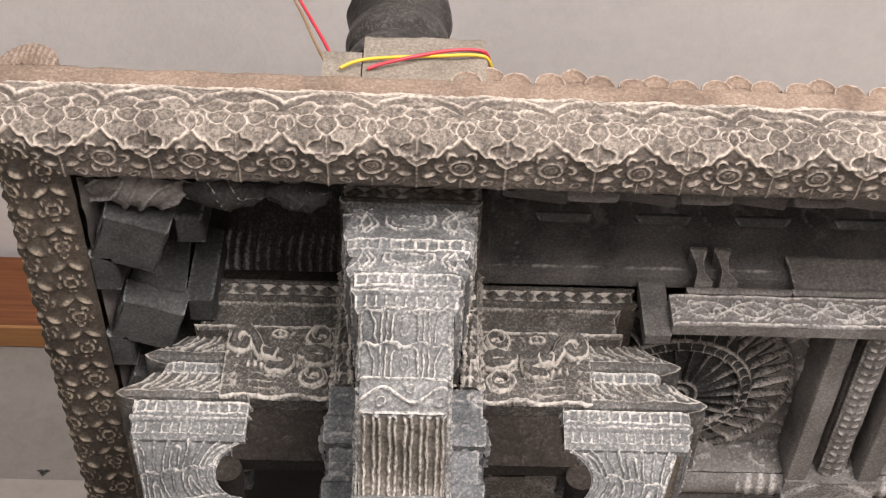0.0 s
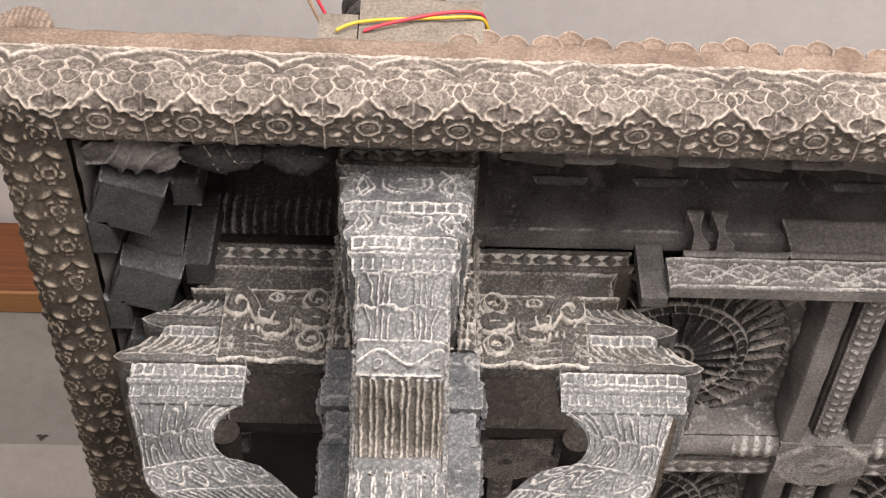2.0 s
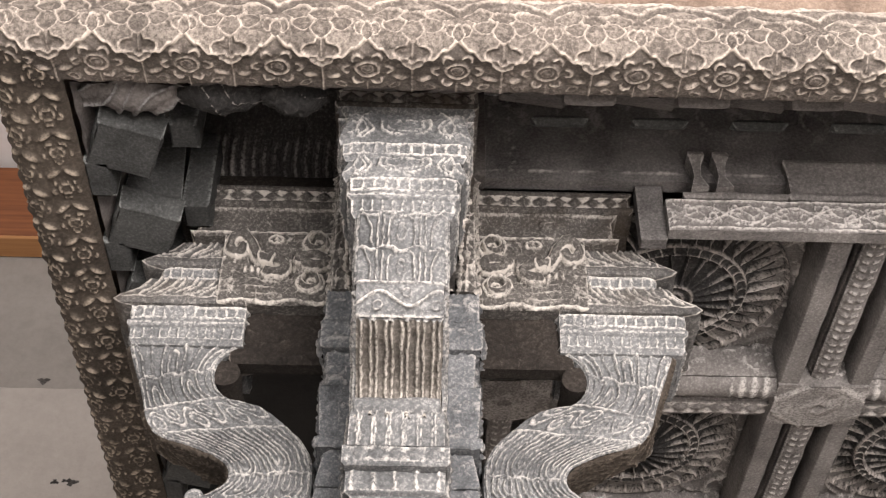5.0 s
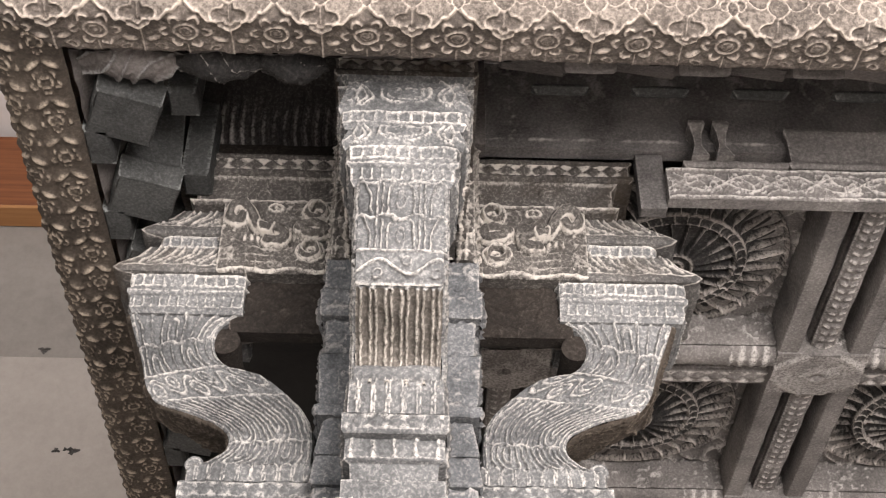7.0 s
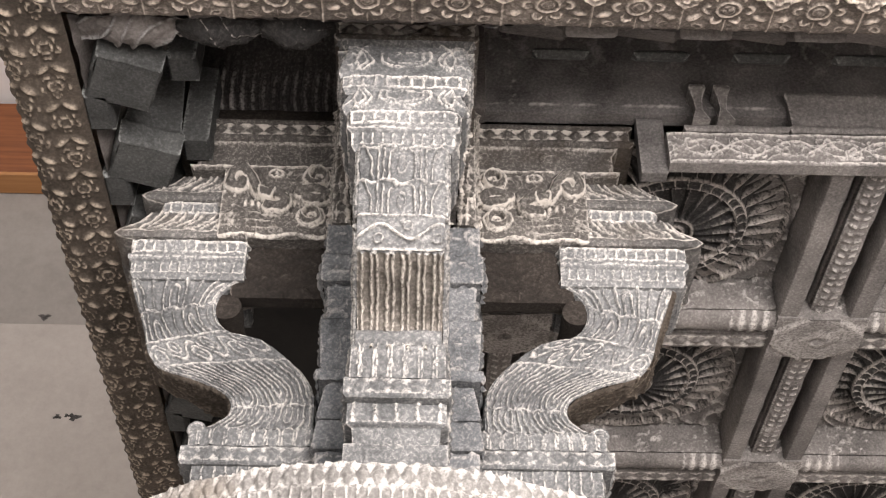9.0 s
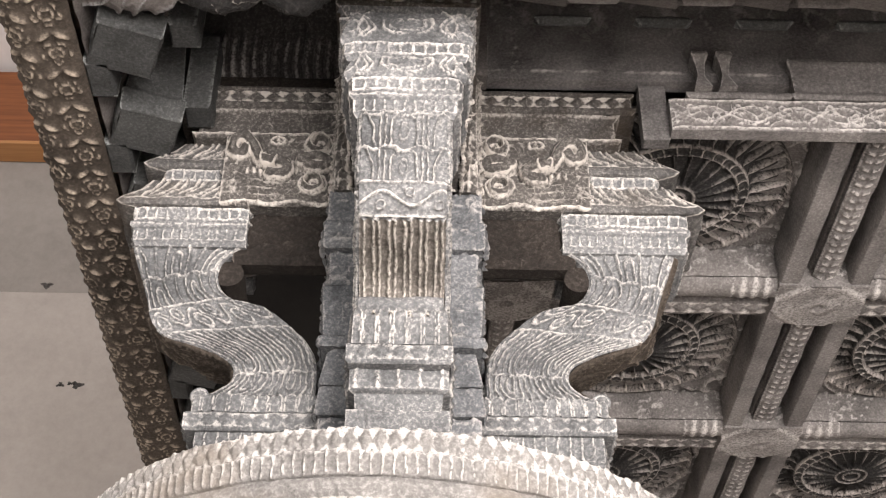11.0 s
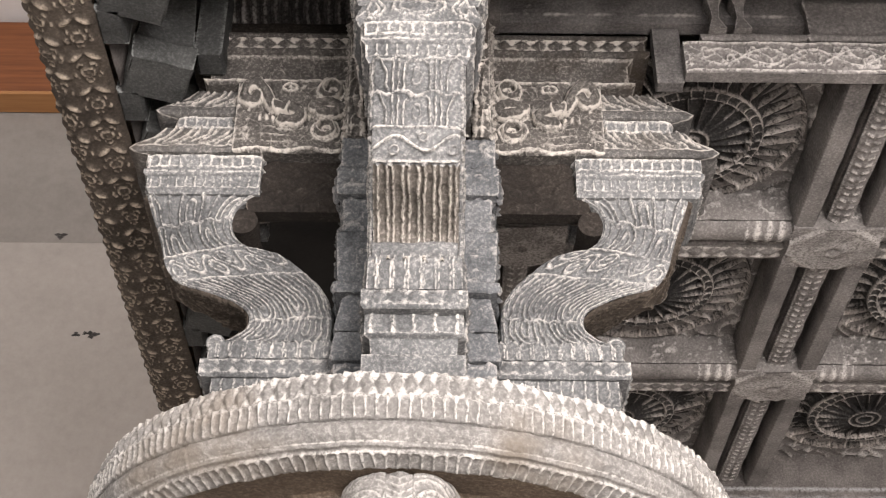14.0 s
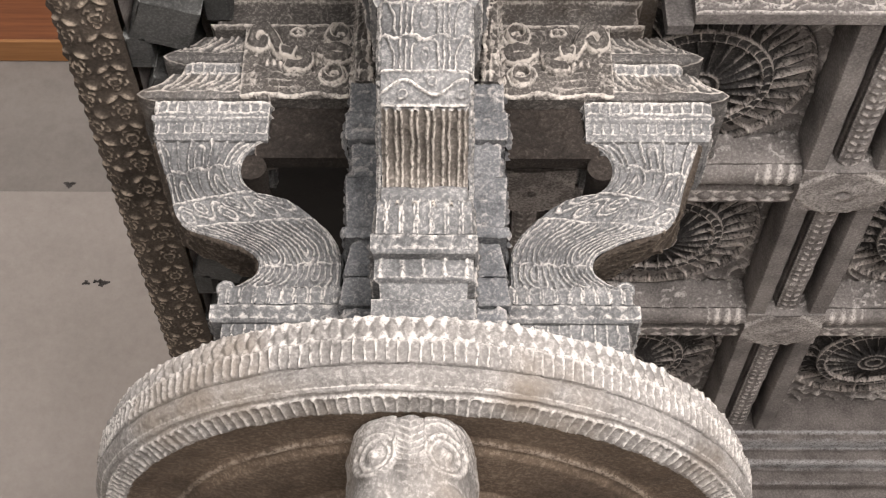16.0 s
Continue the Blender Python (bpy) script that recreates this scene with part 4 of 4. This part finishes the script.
def arm_end(s, y, th):
    """The outer edge: broad flutes on the belly, a vine band, leaves above."""
    k = y / th
    big = np.maximum(ridge(cell(k, 0.36, 0.06), 0.045), ridge(cell(k, 0.36, 0.20), 0.04))
    belly = (s > 3.1) & (s < 6.0)
    band = (s > 6.05) & (s < 7.95)
    # two tiers of round-headed niches between paired stems
    tier = np.where(s > 9.45, (s - 9.45) / 1.5, (s - 8.0) / 1.4)
    head = 0.30 * np.sqrt(clip01(1 - clip01((tier - 0.62) / 0.30) ** 2))
    ak = np.abs(k)
    niche = ridge(ak - head, 0.03) * (tier < 0.95)
    stems = np.maximum(ridge(ak - 0.43, 0.028), ridge(ak - 0.56, 0.028)) * (tier < 0.9)
    side_leaf = ridge(ak - 0.70 - 0.22 * clip01(tier) ** 3, 0.03)
    heads = ridge(s - 9.38 + 0.10 * np.cos(ak * 9), 0.05) + ridge(s - 10.85 + 0.08 * np.cos(ak * 9), 0.05)
    figure = 0.6 * ridge(np.hypot(k / 0.11, (tier - 0.45) / 0.3) - 0.8, 0.2) * (ak < 0.2)
    up = np.maximum.reduce([niche, stems, side_leaf, heads, figure])
    a = np.where(belly, big, np.where(s > 7.9, up, ridge(cell(k, 0.4, 0.2), 0.08)))
    y2 = (s - 7.0) / 0.92
    hv = np.maximum(ridge(y2 + 0.42 * np.sin(k * 4.6 + 0.6), 0.13), 0.8 * ridge(np.hypot(cell(k, 0.68, 0.17) / 0.13, (y2 - 0.38 * np.sign(np.sin(k * 4.6 + 0.6))) / 0.30) - 0.8, 0.22))
    wv = np.maximum(hv * (np.abs(y2) < 0.85), ridge(np.abs(y2) - 0.95, 0.07))
    hv = 0.005 * wv
    calm = clip01((1 - np.abs(k)) / 0.07)
    return np.where(band, hv, 0.0075 * a) * calm, np.where(band, wv, 0.85 * a)


def lying(pitch, v0, v1, kind=flutes, depth=0.004, use="s"):
    def relief(U, s, z, side):
        return kind(U, s if use == "s" else z, pitch, v0, v1, depth)
    return relief


def lozenge_row(U, V, pitch, v0, v1, depth):
    h, w = lozenges(U, V, pitch, v0, v1, depth)
    rail = ridge(V - v0, 0.0016) + ridge(V - v1, 0.0016)
    return 1.3 * h, np.maximum(0.75 * w, 0.6 * rail)


def roof_relief(U, s, z, side):
    """Leaf outlines running down and outwards over the roof, above a plain heavy lip."""
    c = np.abs(cell(U + 0.5 * (s - 0.08) + 0.002 * np.sin(s * 90), 0.052))
    on = clip01((s - 0.057) / 0.004)
    nest = np.hypot(c, 0.8 * clip01((0.068 - s) / 0.012) * 0.012)
    k = np.maximum(ridge(nest - 0.0085, 0.0020), ridge(nest - 0.0180, 0.0021)) * on
    dome = clip01(1 - c / 0.0085) * on
    lip = ridge(s - 0.0555 - 0.0016 * np.sin(U * 170), 0.0024)
    return 0.005 * k + 0.003 * dome, np.maximum(0.9 * k, 0.7 * lip)


def lotus_relief(U, s, z, side):
    """A broad lotus pod in the middle, with double stems and half pods beside it."""
    c = np.abs(U)
    t = (s - 0.050) / 0.020
    pod = np.where(t < 0.25, np.hypot(c / 0.034, (t - 0.25) / 1.25), np.maximum(c / 0.034, np.abs(t - 0.25) / 0.7))
    a = np.maximum(ridge(pod - 0.95, 0.08), 0.8 * ridge(pod - 0.68, 0.07))
    for x, lean in ((0.043, 0.008), (0.051, 0.008), (0.064, -0.004)):
        a = np.maximum(a, ridge(c - x - lean * t * t, 0.0024))
    a = np.maximum(a, ridge(np.hypot((c - 0.078) / 0.016, t) - 0.9, 0.10))
    a = a * clip01((s - 0.022) / 0.004)
    return 0.006 * a + 0.006 * clip01(1 - pod), 0.95 * a


def drawn(U, z, pts):
    """Distance from a smooth line through a few points."""
    p = np.array(pts)
    q = smooth_line(p, np.linspace(0, len(p) - 1.001, 14 * len(p)))
    return np.sqrt(np.min([(U - x) ** 2 + (z - y) ** 2 for x, y in q], axis=0))


HEAD_LINES = (
    [(0.196, 2.733), (0.211, 2.737), (0.219, 2.752), (0.226, 2.768), (0.237, 2.779), (0.250, 2.776), (0.256, 2.762), (0.250, 2.748), (0.239, 2.747), (0.236, 2.757)],
    [(0.203, 2.733), (0.184, 2.731), (0.172, 2.722), (0.178, 2.711), (0.196, 2.709)],
    [(0.152, 2.735), (0.135, 2.742), (0.118, 2.739), (0.113, 2.731), (0.121, 2.724), (0.143, 2.727)],
)


def head_relief(U, s, z, side):
    """A beast in profile: a rolled trunk, open jaws with teeth, a round eye and two ear spirals."""
    if side % 2:
        return curls(U, z, 90, 0.3)
    R = U + 0.166
    band, line = 0 * U, 0 * U
    for pts in HEAD_LINES:
        d = drawn(R, z, pts)
        band = np.maximum(band, clip01((0.0080 - d) / 0.004))
        line = np.maximum(line, ridge(d - 0.0080, 0.0015))
    for cx, cz, q in ((0.129, 2.767, 0.0175), (0.134, 2.693, 0.0175)):
        d, ang = np.hypot(R - cx, z - cz), np.arctan2(z - cz, R - cx)
        coil = (d - q * 0.42 * ang / (2 * np.pi)) % (q * 0.42)
        near = d < q
        band = np.where(near, ridge(d - q * 0.7, 0.003), band)
        line = np.where(near, ridge(coil - q * 0.21, 0.0016), line)
        line = np.maximum(line, ridge(d - q * 1.12, 0.0016))
    eye = np.hypot((R - 0.189) / 1.7, z - 2.773)
    line = np.maximum.reduce([line, ridge(eye - 0.0065, 0.0016), ridge(eye, 0.002)])
    teeth = ridge(cell(R, 0.010), 0.0028) * ridge(z - 2.7165, 0.006) * (np.abs(R - 0.212) < 0.02)
    lips = np.maximum.reduce([ridge(z - q - 0.002 * np.sin(R * 60), 0.0017) for q in (2.700, 2.686, 2.672)]) * (R > 0.156)
    line = np.maximum.reduce([line, 0.9 * teeth, 0.5 * lips * (0.6 + 0.4 * np.sin(R * 70)), 0.72 * ridge(z - 2.659 - 0.0018 * np.sin(R * 90), 0.0026), 0.6 * ridge(R - 0.107, 0.0026)])
    for pts in HEAD_LINES:
        band = band - 0.5 * ridge(drawn(R, z, pts) - 0.0125, 0.0026) * (band < 0.2)
    pit = curls(U, z, 190, 0.3)[1] * (1 - band) * 0.7
    return 0.013 * band + 0.006 * line + 0.005 * pit, np.maximum(1.3 * line, 0.75 * pit)


def neck_relief(U, s, z, side):
    """Plain panels between carved dividers, over a white worn ledge."""
    z0 = 2.790
    div = clip01((0.012 - np.abs(cell(U, 0.10, 0.02))) / 0.003) * (z > z0 + 0.008) * (z < 2.83)
    a = curls(U, z, 150, 0.25)[1] * div
    lip = ridge(z - z0 - 0.001, 0.004) + 0.6 * ridge(z - 2.836, 0.003)
    return 0.004 * a + 0.003 * div, np.maximum(0.6 * a, 0.85 * lip)


def build_arm(turn):
    th = 0.052
    m = Matrix.Rotation(radians(turn), 4, "Z")
    front = turn == 270
    fine = turn != 90
    t = np.linspace(0, 11, 240 if fine else 80)
    O, I = smooth_line(FRONT_OUT if front else OUT, t), smooth_line(INN, t)
    soft = np.ones(9) / 9
    O = np.stack([np.convolve(np.pad(O[:, q], 4, mode="reflect", reflect_type="odd"), soft, "valid") for q in (0, 1)], -1)
    c = Carving()
    v = np.linspace(0, 1, 100 if fine else 30)[None, :]
    S = t[:, None] + 0 * v
    for side in (-1, 1):
        R = O[:, :1] * (1 - v) + I[:, :1] * v
        Z = O[:, 1:] * (1 - v) + I[:, 1:] * v
        n = 15 if fine else 5
        ker = np.ones(2 * n + 1) / (2 * n + 1)
        k = clip01((v - 0.10) * 4) * clip01((1 - v) * 5)
        R, Z = ((1 - k) * A + k * np.apply_along_axis(lambda q: np.convolve(np.pad(q, n, mode="reflect", reflect_type="odd"), ker, "valid"), 0, A) for A in (R, Z))
        if side * {0: -1, 180: 1}.get(turn, side) < 0:
            shrink = 0.28 * clip01((S - 2.0) / 0.6) * clip01((8.0 - S) / 2.0) * (1 - v)
            R, Z = R * (1 - shrink) + I[:, :1] * shrink, Z * (1 - shrink) + I[:, 1:] * shrink
        P = np.stack([R, side * th + 0 * R, Z], -1)
        j = wander(P, 1.3)
        c.sheet(P, *arm_face(S + 25 * j, v + 6 * j), toward=(0, side, 0))
    y = np.linspace(-th, th, 80 if front else 40)[None, :]
    S = t[:, None] + 0 * y
    near = {0: -1, 180: 1}.get(turn, 0)
    back = 0.28 * clip01((th - near * y) / (2 * th)) * abs(near) * clip01((S - 2.0) / 0.6) * clip01((8.0 - S) / 2.0)
    P = np.stack([O[:, :1] * (1 - back) + I[:, :1] * back, y + 0 * S, O[:, 1:] * (1 - back) + I[:, 1:] * back], -1)
    j = wander(P)
    h, w = arm_end(S + 25 * j, y + j, th)
    n = int(len(t) * 6.0 / 11)
    rim = Carving().sheet(P[:n + 1], h[:n + 1], (w if front else 0.35 * w)[:n + 1], toward=(1, 0, -0.2))
    (c if front else rim).sheet(P[n:], h[n:], (w if front else 0.35 * w)[n:], toward=(1, 0, -0.2))
    P = np.stack([I[:, :1] + 0 * y, y + 0 * S, I[:, 1:] + 0 * y], -1)
    c.sheet(P, 0.002 * ridge(cell(y, 0.02), 0.004) + 0 * S, None, toward=(-1, 0, 0.2))
    # rolled curls at the notch and at the inner bend
    dark = Carving()
    for cr, cz, rad in ((0.262, 2.357, 0.0125), (0.243, 2.552, 0.021)):
        q, y2 = np.linspace(0, 2 * np.pi, 25)[:, None], np.linspace(-th * 0.97, th * 0.97, 30)[None, :]
        into = dark if cz > 2.5 else c
        into.sheet(np.stack([cr + rad * np.cos(q) + 0 * y2, y2 + 0 * q, cz + rad * np.sin(q) + 0 * y2], -1), None, 0.3 * ridge(np.abs(y2) - th, 0.004) + 0 * q, toward=None, flip=False)
        rr = np.linspace(0.02, 1, 8)[:, None]
        q = np.linspace(0, 2 * np.pi, 25)[None, :]
        for side in (-1, 1):
            into.sheet(np.stack([cr + rad * rr * np.cos(q), side * (th * 0.97 + 0.003 * (1 - rr)) + 0 * q, cz + rad * rr * np.sin(q)], -1), None, (0.0 if cz > 2.5 else 0.8) * ridge(rr - 0.75, 0.15) + 0 * q, toward=(0, side, 0))
    arm = c.turned(m).make("arm", BRACKET, bracket)
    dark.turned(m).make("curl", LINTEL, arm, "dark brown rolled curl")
    # side arms' brown undersides are darkened as well, shade put into the colour
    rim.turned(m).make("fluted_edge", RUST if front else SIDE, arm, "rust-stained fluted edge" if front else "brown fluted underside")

    flare = (0.35, 0.45 if front else 1.0, 0.35, 0)

    def piece(name, rect, profile, relief=None, step=0.0020, sides=(1, 1, 1, 0), mat=BRACKET):
        return Carving().loft(rect, profile, relief, max(step, 0.0013) if fine else 0.008, sides, plain_sides={0: (2, 3), 180: (0, 3), 270: (3,)}.get(turn, ())).turned(m).make(name, mat, arm)

    drop, slim = (0.026, 0.007) if front else (0.0, 0.0)
    piece("plinth", (0.09, 0.252, slim / 2 - 0.052, 0.052 - slim / 2), [(0.004, 2.105), (0.006, 2.19), (0.010, 2.192), (0.010, 2.218), (0.0, 2.222), (0.002, 2.243), (0.008, 2.245), (0.008, 2.298 - drop)], lambda U, s, z, side: add(posts(U, z, 0.0245, 2.246, 2.272, 0.005) if front else posts(U, z, 0.015, 2.262, 2.297, 0.005), (0 * U, 0.5 * ridge(z - 2.218, 0.003)), (-0.003 * ridge(cell(U, 0.05, 0.012), 0.0012) * (z < 2.218), 0 * U)))
    piece("base_slab", (0.09, 0.270, slim - 0.062, 0.062 - slim), [(0.003, 2.298 - drop), (0.006, 2.301 - drop), (0.006, 2.322 - drop), (0.003, 2.325 - drop)], lying(0.021, 2.303 - drop, 2.321 - drop, lozenge_row, 0.005, "z"))
    piece("leaf_moulding", (0.09, 0.264, slim - 0.059, 0.059 - slim), [(0.004, 2.325 - drop), (0.003, 2.345), (0.0, 2.354)], lying(0.0175, 2.324 - drop, 2.352, flutes, 0.005, "z"))

    def bands(U, s, z, side):
        return add(posts(U, z, 0.0125, 2.599, 2.617), pockets(U, z, 0.0145, 2.634, 2.651), (0 * U, 0.7 * ridge(z - 2.6245, 0.0025)))

    reach = 0.017 if turn == 0 else 0.0
    if front:
        x, w = 0.342, (0.062, 0.070, 0.076, 0.080)
    else:
        x, w = 0.378 + reach, (0.060, 0.060, 0.056, 0.056)
    low = -0.008 if front else 0.0
    cap = [(-0.002, 2.592), (0.002, 2.598), (0.003, 2.618), (0.008, 2.621), (0.008, 2.628), (0.004, 2.631), (0.006, 2.650), (0.006, 2.656)]
    piece("capital", (0.222, x, -w[0], w[0]), [(o, z + low) for o, z in cap], lambda U, s, z, side: bands(U, s, z - low, side))
    x = 0.333 if front else 0.366 + reach
    eaves = [(0.0, 2.646), (0.014, 2.647), (0.024, 2.654), (0.020, 2.664), (0.006, 2.682), (0.0, 2.697)] if front else [(0.0, 2.654), (0.036, 2.655), (0.044, 2.660), (0.036, 2.670), (0.014, 2.688), (0.0, 2.709)]
    piece("lower_roof", (0.222, x, -w[1], w[1]), eaves, lotus_relief if front else roof_relief, sides=flare, mat=BRACKET if front else ROOFING)
    x = 0.334 if front else 0.345 + reach
    dip = 0.012 if front else 0.0
    piece("bead_moulding", (0.222, x, -w[2], w[2]), [(0, 2.699 - dip), (0.004, 2.708 - dip), (0.004, 2.728 - dip)], lying(0.0155, 2.708 - dip, 2.726 - dip, pockets, 0.005, "z"))
    eaves = [(0.0, 2.714), (0.012, 2.715), (0.018, 2.722), (0.014, 2.733), (0.004, 2.752), (-0.012, 2.786)] if front else [(0.0, 2.727), (0.030, 2.730), (0.037, 2.735), (0.028, 2.744), (0.0, 2.766), (-0.015, 2.786)]
    piece("upper_roof", (0.222, x - 0.004 * front, -w[3], w[3]), eaves, lotus_relief if front else roof_relief, sides=flare, mat=BRACKET if front else ROOFING)
    if front:
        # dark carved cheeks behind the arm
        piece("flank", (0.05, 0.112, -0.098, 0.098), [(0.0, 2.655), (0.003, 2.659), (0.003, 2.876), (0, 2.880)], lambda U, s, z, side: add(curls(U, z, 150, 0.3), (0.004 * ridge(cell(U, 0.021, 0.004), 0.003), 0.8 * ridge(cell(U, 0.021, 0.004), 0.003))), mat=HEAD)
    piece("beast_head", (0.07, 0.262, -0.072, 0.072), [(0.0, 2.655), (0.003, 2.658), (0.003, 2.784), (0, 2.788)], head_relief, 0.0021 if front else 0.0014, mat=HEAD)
    # the thin apron that hangs under the head, over the opening
    face = {0: (-0.050, -0.028), 180: (0.028, 0.050)}.get(turn, (-0.042, 0.042))
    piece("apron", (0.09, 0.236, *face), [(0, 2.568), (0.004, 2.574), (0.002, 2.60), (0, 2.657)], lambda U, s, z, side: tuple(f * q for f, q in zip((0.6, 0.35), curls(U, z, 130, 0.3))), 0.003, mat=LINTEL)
    top = 2.814 if front else 2.838
    wide = 0.086 if front else 0.070
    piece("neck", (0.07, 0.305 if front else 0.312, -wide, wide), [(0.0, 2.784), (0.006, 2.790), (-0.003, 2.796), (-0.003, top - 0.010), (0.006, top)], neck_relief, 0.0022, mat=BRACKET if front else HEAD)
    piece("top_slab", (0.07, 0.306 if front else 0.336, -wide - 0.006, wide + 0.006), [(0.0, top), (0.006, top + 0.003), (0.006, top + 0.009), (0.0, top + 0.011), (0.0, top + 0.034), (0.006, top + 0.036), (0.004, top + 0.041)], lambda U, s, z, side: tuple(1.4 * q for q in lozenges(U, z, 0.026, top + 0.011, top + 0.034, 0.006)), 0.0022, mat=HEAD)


for turn in (0, 180, 270, 90):
    build_arm(turn)


def core_relief(U, s, z, side):
    a, w = curls(U, z, 170, 0.2)
    line = ridge(cell(z, 0.0145), 0.0016) * (z < 2.31)
    return 0.9 * a + 0.003 * line, np.maximum(0.8 * w, 0.6 * line)


for z0, z1, half, lean in ((2.105, 2.188, 0.106, 0.0), (2.190, 2.222, 0.099, 0.0), (2.224, 2.261, 0.107, 0.002), (2.263, 2.299, 0.102, 0.0), (2.301, 2.344, 0.107, -0.004), (2.346, 2.400, 0.104, -0.008), (2.402, 2.418, 0.108, 0.0), (2.420, 2.498, 0.103, 0.004), (2.500, 2.556, 0.098, 0.003), (2.558, 2.604, 0.110, 0.0), (2.606, 2.66, 0.106, 0.0)):
    q = half - 0.003
    Carving().loft((-q, q, -q, q), [(0, z0), (0.003, z0 + 0.003), (0.003 + lean, z1 - 0.003), (lean, z1)], core_relief, 0.005).make("core_block", CORE, bracket, "blue-grey stepped core block")

# ---- on top of the eave ----
YB = EAVE_Y - 0.05
DROP = -0.008
base = tagged(Carving().box(-0.07, 0.098, YB, YB + 0.10, 2.900, 3.004, 0.005, step=0.006).make("stone_block", BLOCK), "rough tan stone footing block wrapped with wires", "block")
tagged(Carving().box(-0.125, -0.072, YB + 0.004, YB + 0.09, 2.900, 2.974, 0.006, step=0.006).make("stone_block", BLOCK), "small tan stone block beside the footing", "block")
tagged(Carving().lathe([(0.02, 3.0), (0.075, 3.005), (0.078, 3.02), (0.074, 3.035), (0.066, 3.04), (0.064, 3.05), (0.073, 3.06), (0.078, 3.075), (0.076, 3.095), (0.066, 3.105), (0.07, 3.12), (0.08, 3.15), (0.07, 3.2), (0.05, 3.25), (0.01, 3.3)], -0.026, YB + 0.085, around=64).make("stone_baluster", BLACK), "dark turned stone baluster standing on the footing block", "baluster")
FY = YB - 0.004
wires = thing("electric_wires", "red and yellow insulated electric wires tied round the block", "wire")
tube("wire", [(a, b, c + DROP) for a, b, c in [(-0.10, FY, 2.930), (-0.085, FY - 0.002, 2.944), (-0.04, FY - 0.003, 2.953), (0.03, FY - 0.003, 2.958), (0.085, FY - 0.003, 2.965), (0.106, FY + 0.004, 2.964), (0.108, YB + 0.03, 2.962)]], 0.0024, YELLOW, wires)
tube("wire", [(a, b, c + DROP) for a, b, c in [(-0.063, FY, 2.930), (-0.05, FY - 0.003, 2.936), (0.0, FY - 0.008, 2.950), (0.045, FY - 0.006, 2.968), (0.085, FY - 0.003, 2.976), (0.103, FY + 0.004, 2.976), (0.106, YB + 0.03, 2.974)]], 0.0025, RED, wires)
tube("wire", [(a, b, c + DROP) for a, b, c in [(-0.102, YB + 0.05, 2.975), (-0.12, YB + 0.04, 3.02), (-0.15, YB + 0.03, 3.08), (-0.185, YB + 0.03, 3.16), (-0.21, YB + 0.03, 3.27)]], 0.0025, RED, wires)
tube("wire", [(a, b, c + DROP) for a, b, c in [(-0.112, YB + 0.05, 2.975), (-0.14, YB + 0.04, 3.03), (-0.163, YB + 0.03, 3.09), (-0.192, YB + 0.03, 3.16), (-0.215, YB + 0.03, 3.27)]], 0.0022, TAN, wires)
